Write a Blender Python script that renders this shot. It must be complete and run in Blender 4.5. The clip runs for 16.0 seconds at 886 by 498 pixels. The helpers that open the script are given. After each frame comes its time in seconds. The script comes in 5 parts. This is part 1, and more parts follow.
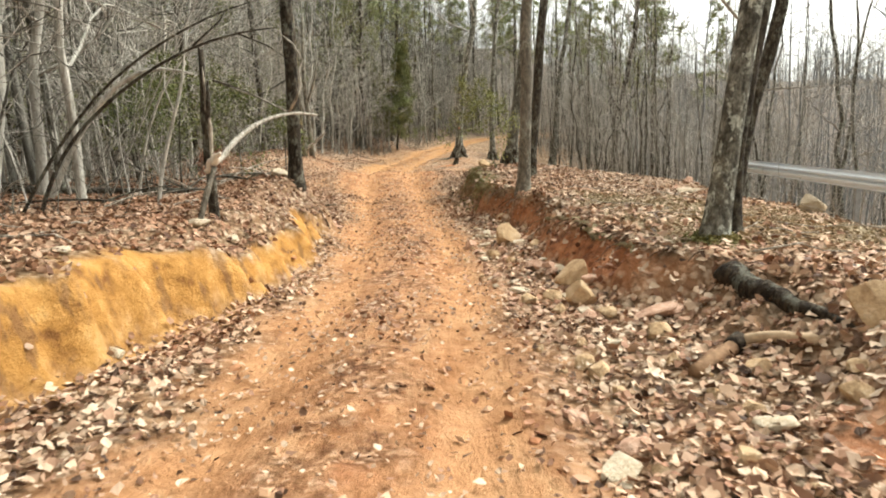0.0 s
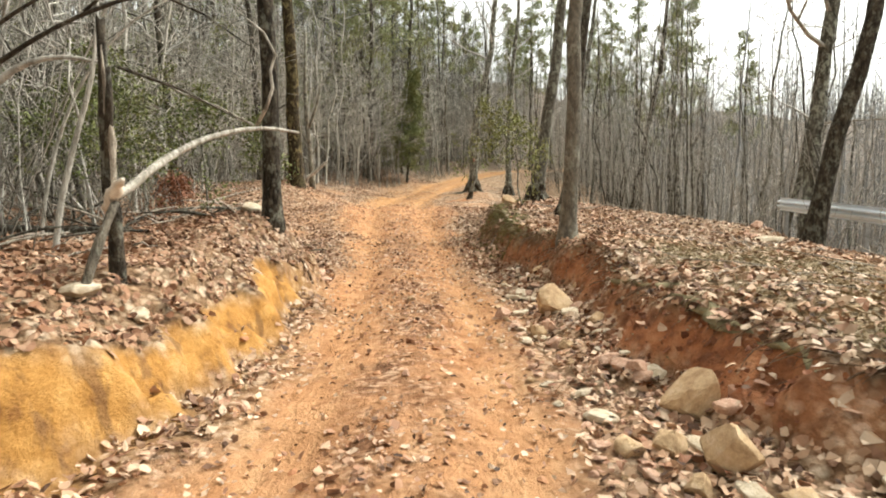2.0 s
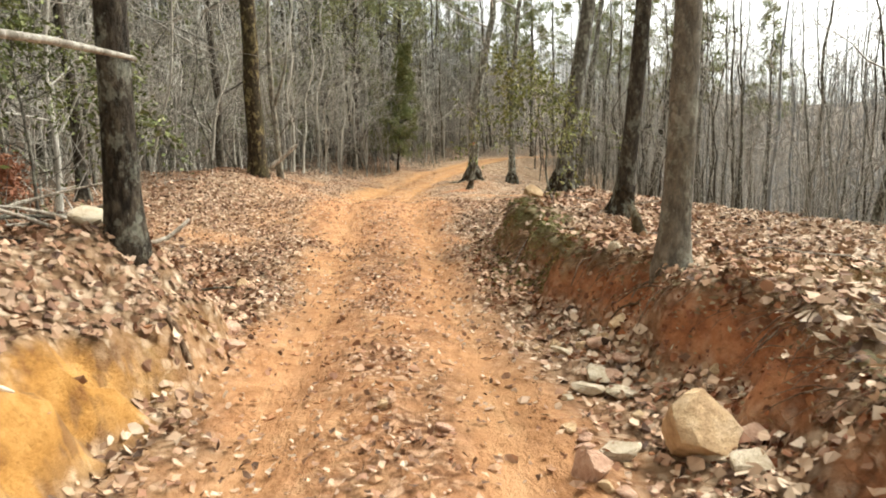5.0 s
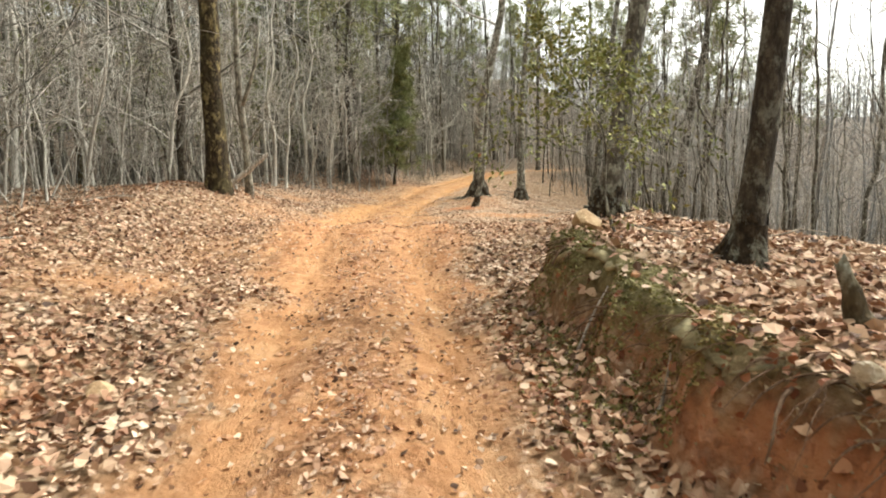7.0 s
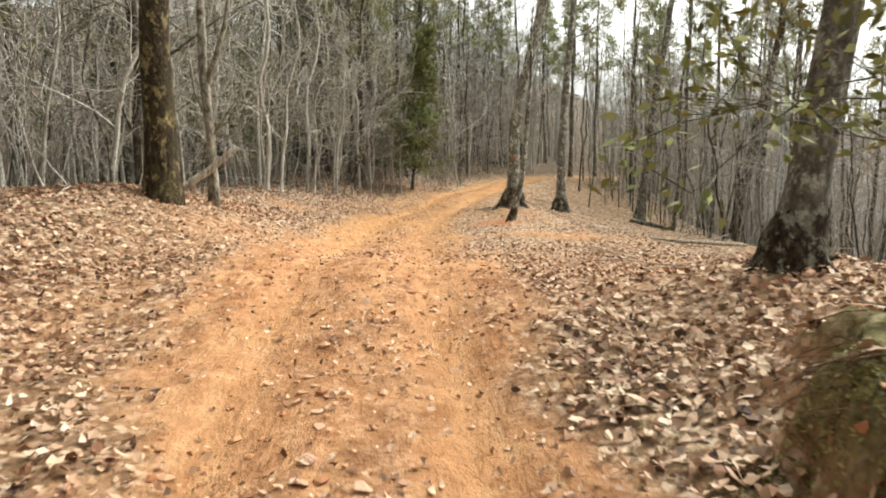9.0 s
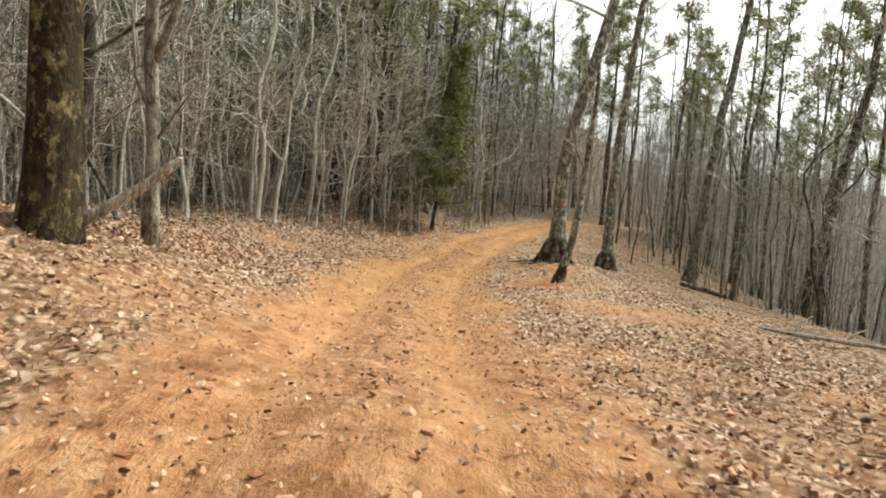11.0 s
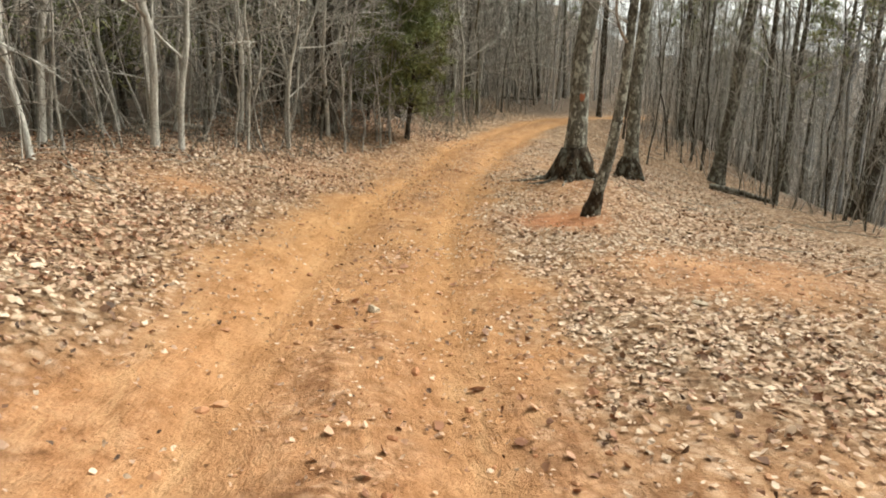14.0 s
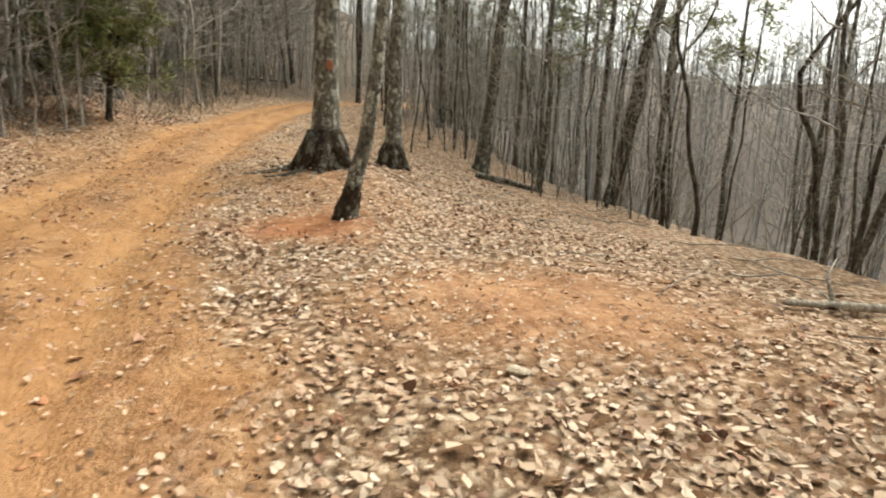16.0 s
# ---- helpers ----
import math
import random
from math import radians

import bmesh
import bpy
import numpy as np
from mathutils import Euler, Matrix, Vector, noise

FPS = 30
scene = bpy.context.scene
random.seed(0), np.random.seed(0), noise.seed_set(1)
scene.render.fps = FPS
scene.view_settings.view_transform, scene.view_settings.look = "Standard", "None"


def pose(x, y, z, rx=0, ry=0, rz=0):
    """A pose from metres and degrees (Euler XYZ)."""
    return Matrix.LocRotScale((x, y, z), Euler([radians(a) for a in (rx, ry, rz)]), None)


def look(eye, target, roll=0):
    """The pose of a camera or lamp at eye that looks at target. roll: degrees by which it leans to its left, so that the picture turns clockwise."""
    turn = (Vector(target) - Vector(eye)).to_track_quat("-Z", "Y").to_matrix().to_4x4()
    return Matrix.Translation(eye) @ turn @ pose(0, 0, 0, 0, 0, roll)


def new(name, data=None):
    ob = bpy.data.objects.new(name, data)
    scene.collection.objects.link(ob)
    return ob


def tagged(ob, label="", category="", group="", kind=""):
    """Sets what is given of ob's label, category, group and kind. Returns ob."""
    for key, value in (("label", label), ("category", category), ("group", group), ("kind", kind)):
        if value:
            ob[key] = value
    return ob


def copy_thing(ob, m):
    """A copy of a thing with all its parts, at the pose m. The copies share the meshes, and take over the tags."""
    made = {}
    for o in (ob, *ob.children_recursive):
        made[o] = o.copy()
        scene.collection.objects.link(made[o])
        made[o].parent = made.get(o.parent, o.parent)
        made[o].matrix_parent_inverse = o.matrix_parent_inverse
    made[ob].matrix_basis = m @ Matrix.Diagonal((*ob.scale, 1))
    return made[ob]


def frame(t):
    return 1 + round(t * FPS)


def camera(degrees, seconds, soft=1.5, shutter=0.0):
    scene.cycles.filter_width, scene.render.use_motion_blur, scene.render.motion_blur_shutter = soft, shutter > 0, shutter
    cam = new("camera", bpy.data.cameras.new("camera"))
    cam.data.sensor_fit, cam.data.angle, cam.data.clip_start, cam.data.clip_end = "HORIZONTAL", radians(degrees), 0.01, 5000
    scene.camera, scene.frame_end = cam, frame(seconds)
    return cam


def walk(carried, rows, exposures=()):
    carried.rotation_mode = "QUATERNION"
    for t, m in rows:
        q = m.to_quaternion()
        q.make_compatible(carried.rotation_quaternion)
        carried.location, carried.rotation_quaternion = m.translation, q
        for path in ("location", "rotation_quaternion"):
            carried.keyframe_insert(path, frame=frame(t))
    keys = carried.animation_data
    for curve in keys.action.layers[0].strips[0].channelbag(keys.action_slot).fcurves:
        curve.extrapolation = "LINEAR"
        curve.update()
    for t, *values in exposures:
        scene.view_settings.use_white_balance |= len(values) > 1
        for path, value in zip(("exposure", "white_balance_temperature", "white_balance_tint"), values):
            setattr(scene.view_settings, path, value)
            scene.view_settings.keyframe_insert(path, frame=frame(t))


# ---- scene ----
cam = camera(68.8, 16.0, soft=1.9, shutter=0.2)
METRES, EYE, TILT, LEAN, TURN = 26.786, 1.5, 0.0, 0.0, 3.5
ROWS = [
    (0.0, 0.0, 0.0, 0.0, -0.33, -9.68, 1.93),
    (0.5, -0.0015, 0.0272, -0.0002, -0.55, -8.8, 1.45),
    (1.0, -0.0018, 0.0534, -0.0014, -0.51, -7.85, 2.04),
    (1.5, -0.0032, 0.0787, -0.0013, 0.31, -7.1, 2.06),
    (2.0, -0.0055, 0.1053, -0.0022, 0.56, -6.74, 0.84),
    (2.5, -0.0034, 0.1338, -0.0033, 1.31, -6.61, 4.18),
    (3.0, -0.0059, 0.1635, -0.0039, 0.95, -6.86, 2.99),
    (3.5, -0.0093, 0.191, -0.0026, 0.15, -6.37, 0.8),
    (4.0, -0.0088, 0.2129, -0.0038, 0.13, -7.31, 1.87),
    (6.5, -0.0131, 0.3583, -0.0068, -0.15, -7.9, 0.61),
    (7.0, -0.0136, 0.393, -0.0064, -0.05, -6.57, 1.18),
    (7.5, -0.0161, 0.4283, -0.0066, -0.39, -5.85, -0.16),
    (8.0, -0.0184, 0.4709, -0.0067, 0.57, -5.44, 0.27),
    (8.5, -0.0211, 0.516, -0.0054, 1.15, -6.26, 0.42),
    (11.0, -0.0469, 0.7107, 0.002, 2.74, -3.26, -4.51),
    (11.5, -0.0516, 0.7402, 0.0056, 2.33, 0.42, -5.42),
    (12.0, -0.0549, 0.7733, 0.01, 1.95, 2.71, -5.44),
    (12.5, -0.0548, 0.8055, 0.0121, 1.57, 0.8, -2.09),
    (13.0, -0.0585, 0.8321, 0.0135, 0.07, -2.67, -3.89),
    (13.5, -0.0581, 0.8596, 0.0124, 0.38, -8.2, -3.16),
    (14.0, -0.0566, 0.8831, 0.0106, 0.63, -12.26, -1.34),
    (14.5, -0.0525, 0.909, 0.0079, -0.7, -14.56, 1.53),
    (15.0, -0.0483, 0.9367, 0.0049, -4.53, -14.56, 0.99),
    (15.5, -0.0429, 0.9654, 0.0014, -11.72, -13.67, -4.3),
    (16.0, -0.0274, 0.989, -0.0005, -19.73, -12.34, -2.45),
]
walk(cam, [(t, pose(0, 0, EYE, TILT, LEAN, TURN) @ pose(METRES * x, METRES * y, METRES * z, 90 + pitch, roll, yaw)) for t, x, y, z, yaw, pitch, roll in ROWS],
     [(0.0, 1.56), (4.0, 1.58), (7.0, 1.62), (8.5, 1.56), (10.5, 1.36), (11.2, 1.16), (11.8, 0.95), (12.5, 0.86), (13.2, 0.93), (14.0, 1.25), (16.0, 1.3)])

# ---- light ----
SUN_TURN, SUN_RISE = 56.0, 50.0
world = bpy.data.worlds.new("overcast_sky")
scene.world = world
world.use_nodes = True
wn, wl = world.node_tree.nodes, world.node_tree.links
sky = wn.new("ShaderNodeTexSky")
sky.sky_type, sky.sun_disc = "NISHITA", False
sky.sun_elevation, sky.sun_rotation = radians(SUN_RISE), radians(SUN_TURN)
sky.air_density, sky.dust_density, sky.ozone_density = 1.0, 4.0, 1.0
veil = wn.new("ShaderNodeHueSaturation")
veil.inputs["Saturation"].default_value = 0.06
wl.new(sky.outputs["Color"], veil.inputs["Color"])
tint = wn.new("ShaderNodeMix")
tint.data_type, tint.blend_type = "RGBA", "MULTIPLY"
tint.inputs[0].default_value, tint.inputs[7].default_value = 1.0, (0.975, 1.0, 0.93, 1.0)
wl.new(veil.outputs["Color"], tint.inputs[6])
wl.new(tint.outputs[2], wn["Background"].inputs["Color"])
wn["Background"].inputs["Strength"].default_value = 0.119
sun = new("sun", bpy.data.lights.new("sun", "SUN"))
sun.data.energy, sun.data.angle, sun.data.color = 1.3, radians(24), (1.0, 0.98, 0.94)
sun_way = Vector((math.sin(radians(SUN_TURN)) * math.cos(radians(SUN_RISE)), math.cos(radians(SUN_TURN)) * math.cos(radians(SUN_RISE)), math.sin(radians(SUN_RISE))))
sun.matrix_world = look(sun_way * 60, (0, 0, 0))

# ---- materials ----


class Nodes:
    def __init__(self, name):
        self.mat = bpy.data.materials.new(name)
        self.mat.use_nodes = True
        self.n, self.l = self.mat.node_tree.nodes, self.mat.node_tree.links
        self.bsdf = self.n["Principled BSDF"]

    def add(self, kind, **inputs):
        node = self.n.new("ShaderNode" + kind)
        for key, value in inputs.items():
            self.put(node, key.replace("_", " "), value)
        return node

    def put(self, node, key, value):
        if hasattr(value, "is_output"):
            self.l.new(value, node.inputs[key])
        else:
            node.inputs[key].default_value = value

    def coords(self, scale=(1, 1, 1)):
        tc = self.add("TexCoord")
        mp = self.add("Mapping", Scale=scale)
        self.l.new(tc.outputs["Object"], mp.inputs["Vector"])
        return mp.outputs["Vector"]

    def noise(self, vec, scale, detail=4.0, rough=0.6):
        return self.add("TexNoise", Vector=vec, Scale=scale, Detail=detail, Roughness=rough).outputs["Fac"]

    def ramp(self, fac, *stops):
        node = self.add("ValToRGB")
        self.l.new(fac, node.inputs["Fac"])
        el = node.color_ramp.elements
        while len(el) < len(stops):
            el.new(0.5)
        for e, (p, c) in zip(el, stops):
            e.position, e.color = p, (*c, 1) if len(c) == 3 else c
        return node.outputs["Color"]

    def mix(self, fac, a, b, how="MIX"):
        node = self.n.new("ShaderNodeMix")
        node.data_type, node.blend_type = "RGBA", how
        for i, v in ((0, fac), (6, a), (7, b)):
            if hasattr(v, "is_output"):
                self.l.new(v, node.inputs[i])
            else:
                node.inputs[i].default_value = (*v, 1) if isinstance(v, tuple) else v
        return node.outputs[2]

    def math(self, how, a, b=0.0):
        node = self.n.new("ShaderNodeMath")
        node.operation = how
        for i, v in enumerate((a, b)):
            if hasattr(v, "is_output"):
                self.l.new(v, node.inputs[i])
            else:
                node.inputs[i].default_value = v
        return node.outputs[0]

    def attr(self, name):
        node = self.n.new("ShaderNodeAttribute")
        node.attribute_name = name
        return node.outputs["Fac"]

    def bump(self, height, strength=0.5, distance=0.02):
        node = self.add("Bump", Strength=strength, Distance=distance, Height=height)
        self.l.new(node.outputs["Normal"], self.bsdf.inputs["Normal"])

    def done(self, colour, rough=0.85, spec=0.25, metal=0.0):
        self.put(self.bsdf, "Base Color", colour)
        self.put(self.bsdf, "Roughness", rough)
        self.put(self.bsdf, "Specular IOR Level", spec)
        self.put(self.bsdf, "Metallic", metal)
        return self.mat


def bark(name, dark, mid, pale, lichen=0.0, stretch=0.25, grain=14.0, moss=None, crust=((0.26, 0.27, 0.2), (0.5, 0.5, 0.41))):
    m = Nodes(name)
    v = m.coords((1, 1, stretch))
    grooves = m.noise(v, grain, 6.0, 0.65)
    col = m.ramp(grooves, (0.40, dark), (0.50, mid), (0.63, pale))
    flakes = m.ramp(m.noise(m.coords((1, 1, 0.55)), 26.0, 5.0, 0.7), (0.46, (1, 1, 1)), (0.56, (0.45, 0.42, 0.4)))
    col = m.mix(0.7, col, m.mix(1.0, col, flakes, "MULTIPLY"))
    blotch = m.noise(m.coords(), 2.3, 4.0, 0.6)
    col = m.mix(m.math("MULTIPLY", blotch, 0.4), col, dark)
    if lichen:
        worn = m.ramp(m.noise(m.coords((1, 1, 0.45)), 3.4, 5.0, 0.65), (0.42, (0, 0, 0)), (0.5, (1, 1, 1)))
        col = m.mix(m.math("MULTIPLY", worn, lichen * 0.75), m.mix(1.0, col, (0.62, 0.58, 0.5), "MULTIPLY"), col)
        spots = m.ramp(m.noise(m.coords((1, 1, 0.7)), 6.5, 6.0, 0.75), (0.52, (0, 0, 0)), (0.58, (1, 1, 1)))
        scale = m.ramp(m.noise(m.coords(), 30.0, 3.0), (0.35, crust[0]), (0.65, crust[1]))
        col = m.mix(m.math("MULTIPLY", spots, lichen), col, scale)
    if moss:
        spots = m.ramp(m.noise(m.coords((1, 1, 0.5)), 3.0, 5.0, 0.7), (0.48, (0, 0, 0)), (0.6, (1, 1, 1)))
        col = m.mix(m.math("MULTIPLY", spots, 0.75), col, moss)
    info = m.n.new("ShaderNodeObjectInfo")
    col = m.mix(m.math("MULTIPLY", info.outputs["Random"], 0.35), col, mid)
    m.bump(grooves, 1.0, 0.05)
    return m.done(col, 0.9, 0.15)


def plain(name, a, b, scale=20.0, rough=0.85, spec=0.2, bump=0.4, island=False, metal=0.0):
    m = Nodes(name)
    v = m.coords()
    f = m.noise(v, scale, 5.0, 0.65)
    if island:
        geo = m.n.new("ShaderNodeNewGeometry")
        f = m.math("ADD", m.math("MULTIPLY", f, 0.35), m.math("MULTIPLY", geo.outputs["Random Per Island"], 0.65))
    col = m.ramp(f, (0.25, a), (0.75, b))
    m.bump(m.noise(v, scale * 2.2, 5.0), bump, 0.01)
    return m.done(col, rough, spec, metal)


def ground_material():
    m = Nodes("forest_ground")
    v = m.coords()
    big, mid, fine = m.noise(v, 0.6, 4.0), m.noise(v, 5.0, 6.0, 0.7), m.noise(v, 38.0, 5.0, 0.7)
    # packed orange clay of the road
    clay = m.ramp(mid, (0.34, (0.25, 0.108, 0.045)), (0.5, (0.44, 0.218, 0.1)), (0.68, (0.56, 0.325, 0.175)))
    clay = m.mix(m.ramp(big, (0.4, (0, 0, 0)), (0.65, (1, 1, 1))), clay, m.mix(0.5, clay, (0.56, 0.30, 0.14)))
    clay = m.mix(m.ramp(fine, (0.52, (0, 0, 0)), (0.7, (0.55, 0.55, 0.55))), clay, (0.22, 0.09, 0.04))
    damp = m.ramp(m.noise(v, 1.7, 6.0, 0.7), (0.5, (0, 0, 0)), (0.66, (0.5, 0.5, 0.5)))
    clay = m.mix(damp, clay, (0.2, 0.095, 0.042))
    pale = m.ramp(m.noise(v, 2.6, 4.0), (0.35, (0.43, 0.215, 0.092)), (0.65, (0.55, 0.305, 0.148)))
    clay = m.mix(m.math("MULTIPLY", m.attr("track"), 0.72), clay, pale)
    sep = m.n.new("ShaderNodeSeparateXYZ")
    m.l.new(v, sep.inputs[0])
    flow = m.n.new("ShaderNodeCombineXYZ")
    m.l.new(m.attr("across"), flow.inputs[0])
    m.l.new(m.math("MULTIPLY", sep.outputs[1], 0.3), flow.inputs[1])
    drag = m.noise(m.mix(0.12, flow.outputs[0], m.add("TexNoise", Vector=v, Scale=2.5).outputs["Color"]), 5.5, 6.0, 0.68)
    clay = m.mix(m.ramp(drag, (0.52, (0, 0, 0)), (0.64, (0.6, 0.6, 0.6))), clay, m.mix(1.0, clay, (0.58, 0.48, 0.4), "MULTIPLY"))
    clay = m.mix(m.ramp(drag, (0.36, (0.55, 0.55, 0.55)), (0.46, (0, 0, 0))), clay, (0.58, 0.35, 0.18))
    ochre = m.ramp(m.noise(m.mix(0.3, flow.outputs[0], v), 2.2, 6.0, 0.7), (0.3, (0.25, 0.125, 0.045)), (0.5, (0.41, 0.22, 0.085)), (0.72, (0.5, 0.3, 0.14)))
    clay = m.mix(m.math("MULTIPLY", m.attr("ochre"), 0.65), clay, ochre)
    lumps = m.n.new("ShaderNodeTexVoronoi")
    m.put(lumps, "Vector", m.mix(0.2, v, m.add("TexNoise", Vector=v, Scale=6.0).outputs["Color"]))
    m.put(lumps, "Scale", 17.0)
    crumbs = m.ramp(lumps.outputs["Color"], (0.2, (0.2, 0.095, 0.05)), (0.5, (0.43, 0.235, 0.125)), (0.8, (0.6, 0.4, 0.26)))
    # shade between the lumps, put into the colour
    crumbs = m.mix(1.0, crumbs, m.ramp(lumps.outputs["Distance"], (0.3, (1, 1, 1)), (0.7, (0.3, 0.24, 0.2))), "MULTIPLY")
    rubbly = m.ramp(m.noise(v, 1.3, 5.0, 0.65), (0.4, (0, 0, 0)), (0.6, (0.9, 0.9, 0.9)))
    clay = m.mix(m.math("MULTIPLY", m.attr("crown"), rubbly), clay, crumbs)
    # cut banks
    streak = m.noise(m.coords((1, 1, 1.0)), 4.5, 5.0, 0.62)
    yellow = m.ramp(streak, (0.3, (0.2, 0.09, 0.028)), (0.47, (0.42, 0.21, 0.055)), (0.6, (0.52, 0.28, 0.085)), (0.75, (0.58, 0.37, 0.15)))
    crumb = m.ramp(m.noise(m.coords((1, 1, 0.3)), 5.0, 3.0, 0.6), (0.56, (0, 0, 0)), (0.64, (0.7, 0.7, 0.7)))
    yellow = m.mix(crumb, yellow, (0.19, 0.1, 0.045))
    clots = m.ramp(m.noise(v, 11.0, 6.0, 0.75), (0.52, (0, 0, 0)), (0.64, (0.6, 0.6, 0.6)))
    red = m.ramp(streak, (0.3, (0.17, 0.06, 0.027)), (0.52, (0.42, 0.165, 0.07)), (0.75, (0.54, 0.27, 0.13)))
    red = m.mix(clots, red, (0.12, 0.05, 0.025))
    # leaf mould between and under the fallen leaves
    vor = m.n.new("ShaderNodeTexVoronoi")
    m.put(vor, "Vector", m.mix(0.12, v, m.add("TexNoise", Vector=v, Scale=9.0).outputs["Color"]))
    m.put(vor, "Scale", 13.0)
    tone = m.ramp(vor.outputs["Color"], (0.15, (0.21, 0.135, 0.08)), (0.45, (0.46, 0.325, 0.205)), (0.8, (0.69, 0.55, 0.4)))
    # darkens cell borders: painted shade in the gaps between leaves
    edge = m.ramp(vor.outputs["Distance"], (0.25, (1, 1, 1)), (0.62, (0.38, 0.33, 0.28)))
    litter = m.mix(1.0, tone, edge, "MULTIPLY")
    litter = m.mix(m.ramp(big, (0.35, (0, 0, 0)), (0.75, (0.4, 0.4, 0.4))), litter, (0.2, 0.12, 0.07))
    litter = m.mix(m.ramp(mid, (0.45, (0.0, 0.0, 0.0)), (0.66, (0.3, 0.3, 0.3))), litter, clay)
    brown = m.ramp(m.noise(v, 1.4, 6.0, 0.7), (0.3, (0.055, 0.045, 0.032)), (0.55, (0.115, 0.095, 0.072)), (0.8, (0.2, 0.17, 0.135)))
    # grey litter of the right slope, with valley haze put into its colour
    hazy_floor = m.ramp(m.noise(v, 1.1, 6.0, 0.7), (0.3, (0.075, 0.072, 0.066)), (0.55, (0.135, 0.13, 0.12)), (0.8, (0.21, 0.2, 0.186)))
    mould = m.mix(m.attr("hazy_floor"), brown, hazy_floor)
    mould = m.mix(0.45, mould, m.mix(1.0, litter, (0.45, 0.46, 0.5), "MULTIPLY"))
    litter = m.mix(m.attr("wild"), litter, mould)
    col = m.mix(m.attr("soil"), litter, clay)
    col = m.mix(m.attr("yellow"), col, yellow)
    col = m.mix(m.attr("red"), col, red)
    moss = m.ramp(m.noise(v, 14.0, 6.0, 0.75), (0.3, (0.06, 0.05, 0.022)), (0.52, (0.18, 0.155, 0.068)), (0.72, (0.34, 0.3, 0.15)))
    straw = m.ramp(m.noise(v, 24.0, 6.0, 0.75), (0.34, (0.12, 0.09, 0.05)), (0.5, (0.34, 0.27, 0.165)), (0.66, (0.52, 0.44, 0.3)))
    col = m.mix(m.attr("duff"), col, straw)
    col = m.mix(m.attr("moss"), col, moss)
    h = m.math("ADD", m.math("MULTIPLY", mid, 0.6), m.math("MULTIPLY", fine, 0.3))
    h = m.math("ADD", h, m.math("MULTIPLY", m.math("MULTIPLY", drag, m.attr("soil")), 0.9))
    m.bump(h, 1.0, 0.075)
    return m.done(col, 0.93, 0.12)


def leaf_material(name, *stops):
    m = Nodes(name)
    geo = m.n.new("ShaderNodeNewGeometry")
    n = len(stops)
    col = m.ramp(geo.outputs["Random Per Island"], *[(i / (n - 1), c) for i, c in enumerate(stops)])
    f = m.noise(m.coords(), 60.0, 3.0)
    col = m.mix(m.math("MULTIPLY", f, 0.45), col, m.mix(1.0, col, (0.6, 0.5, 0.42), "MULTIPLY"))
    drift = m.ramp(m.noise(m.coords(), 0.45, 3.0), (0.42, (0, 0, 0)), (0.6, (0.8, 0.8, 0.8)))
    col = m.mix(drift, col, m.mix(1.0, col, (0.95, 0.8, 0.7), "MULTIPLY"))
    return m.done(col, 0.7, 0.25)


def rock_material(name, a, b, c):
    m = Nodes(name)
    v = m.coords()
    f = m.noise(v, 4.0, 8.0, 0.7)
    col = m.ramp(f, (0.3, a), (0.5, b), (0.7, c))
    speck = m.ramp(m.noise(v, 45.0, 4.0), (0.5, (0, 0, 0)), (0.75, (0.3, 0.3, 0.3)))
    col = m.mix(speck, col, (0.12, 0.07, 0.045))
    m.bump(m.noise(v, 14.0, 8.0, 0.7), 0.7, 0.03)
    return m.done(col, 0.85, 0.25)


GROUND = ground_material()
BARK_GREY = bark("grey_bark", (0.045, 0.04, 0.031), (0.15, 0.137, 0.112), (0.31, 0.295, 0.25), lichen=0.8, stretch=0.45)
BARK_DARK = bark("dark_bark", (0.028, 0.023, 0.018), (0.088, 0.074, 0.058), (0.19, 0.165, 0.13), lichen=0.3, stretch=0.4)
BARK_MOSS = bark("mossy_bark", (0.04, 0.03, 0.016), (0.14, 0.11, 0.066), (0.3, 0.255, 0.18), lichen=0.5, moss=(0.085, 0.07, 0.018))
BARK_IVY = bark("ivy_dark_bark", (0.014, 0.01, 0.006), (0.05, 0.036, 0.021), (0.14, 0.105, 0.062), lichen=0.75, moss=(0.04, 0.034, 0.012), crust=((0.2, 0.15, 0.05), (0.42, 0.34, 0.17)), stretch=0.5)
BARK_LICHEN = bark("lichen_grey_bark", (0.05, 0.046, 0.036), (0.2, 0.19, 0.155), (0.39, 0.38, 0.32), lichen=0.95, stretch=0.5, crust=((0.34, 0.35, 0.28), (0.62, 0.62, 0.53)))
BARK_TAN = bark("smooth_tan_bark", (0.09, 0.079, 0.062), (0.235, 0.208, 0.168), (0.37, 0.335, 0.28), lichen=0.45, stretch=0.4)
BARK_PALE = bark("pale_bark", (0.32, 0.3, 0.25), (0.57, 0.545, 0.475), (0.74, 0.715, 0.64), stretch=0.12, grain=9)
BARK_TWIG = bark("twig_bark", (0.24, 0.222, 0.185), (0.455, 0.423, 0.366), (0.64, 0.61, 0.535), stretch=0.3, grain=9)
WOOD_DEAD = bark("bleached_wood", (0.23, 0.195, 0.15), (0.47, 0.41, 0.325), (0.66, 0.6, 0.5), stretch=0.1, grain=18)
BARK_DEEP = bark("dim_wood_bark", (0.07, 0.066, 0.054), (0.205, 0.194, 0.162), (0.38, 0.362, 0.313), stretch=0.3, grain=4)
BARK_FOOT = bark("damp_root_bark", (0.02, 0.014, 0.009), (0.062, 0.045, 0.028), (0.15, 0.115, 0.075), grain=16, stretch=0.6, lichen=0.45)
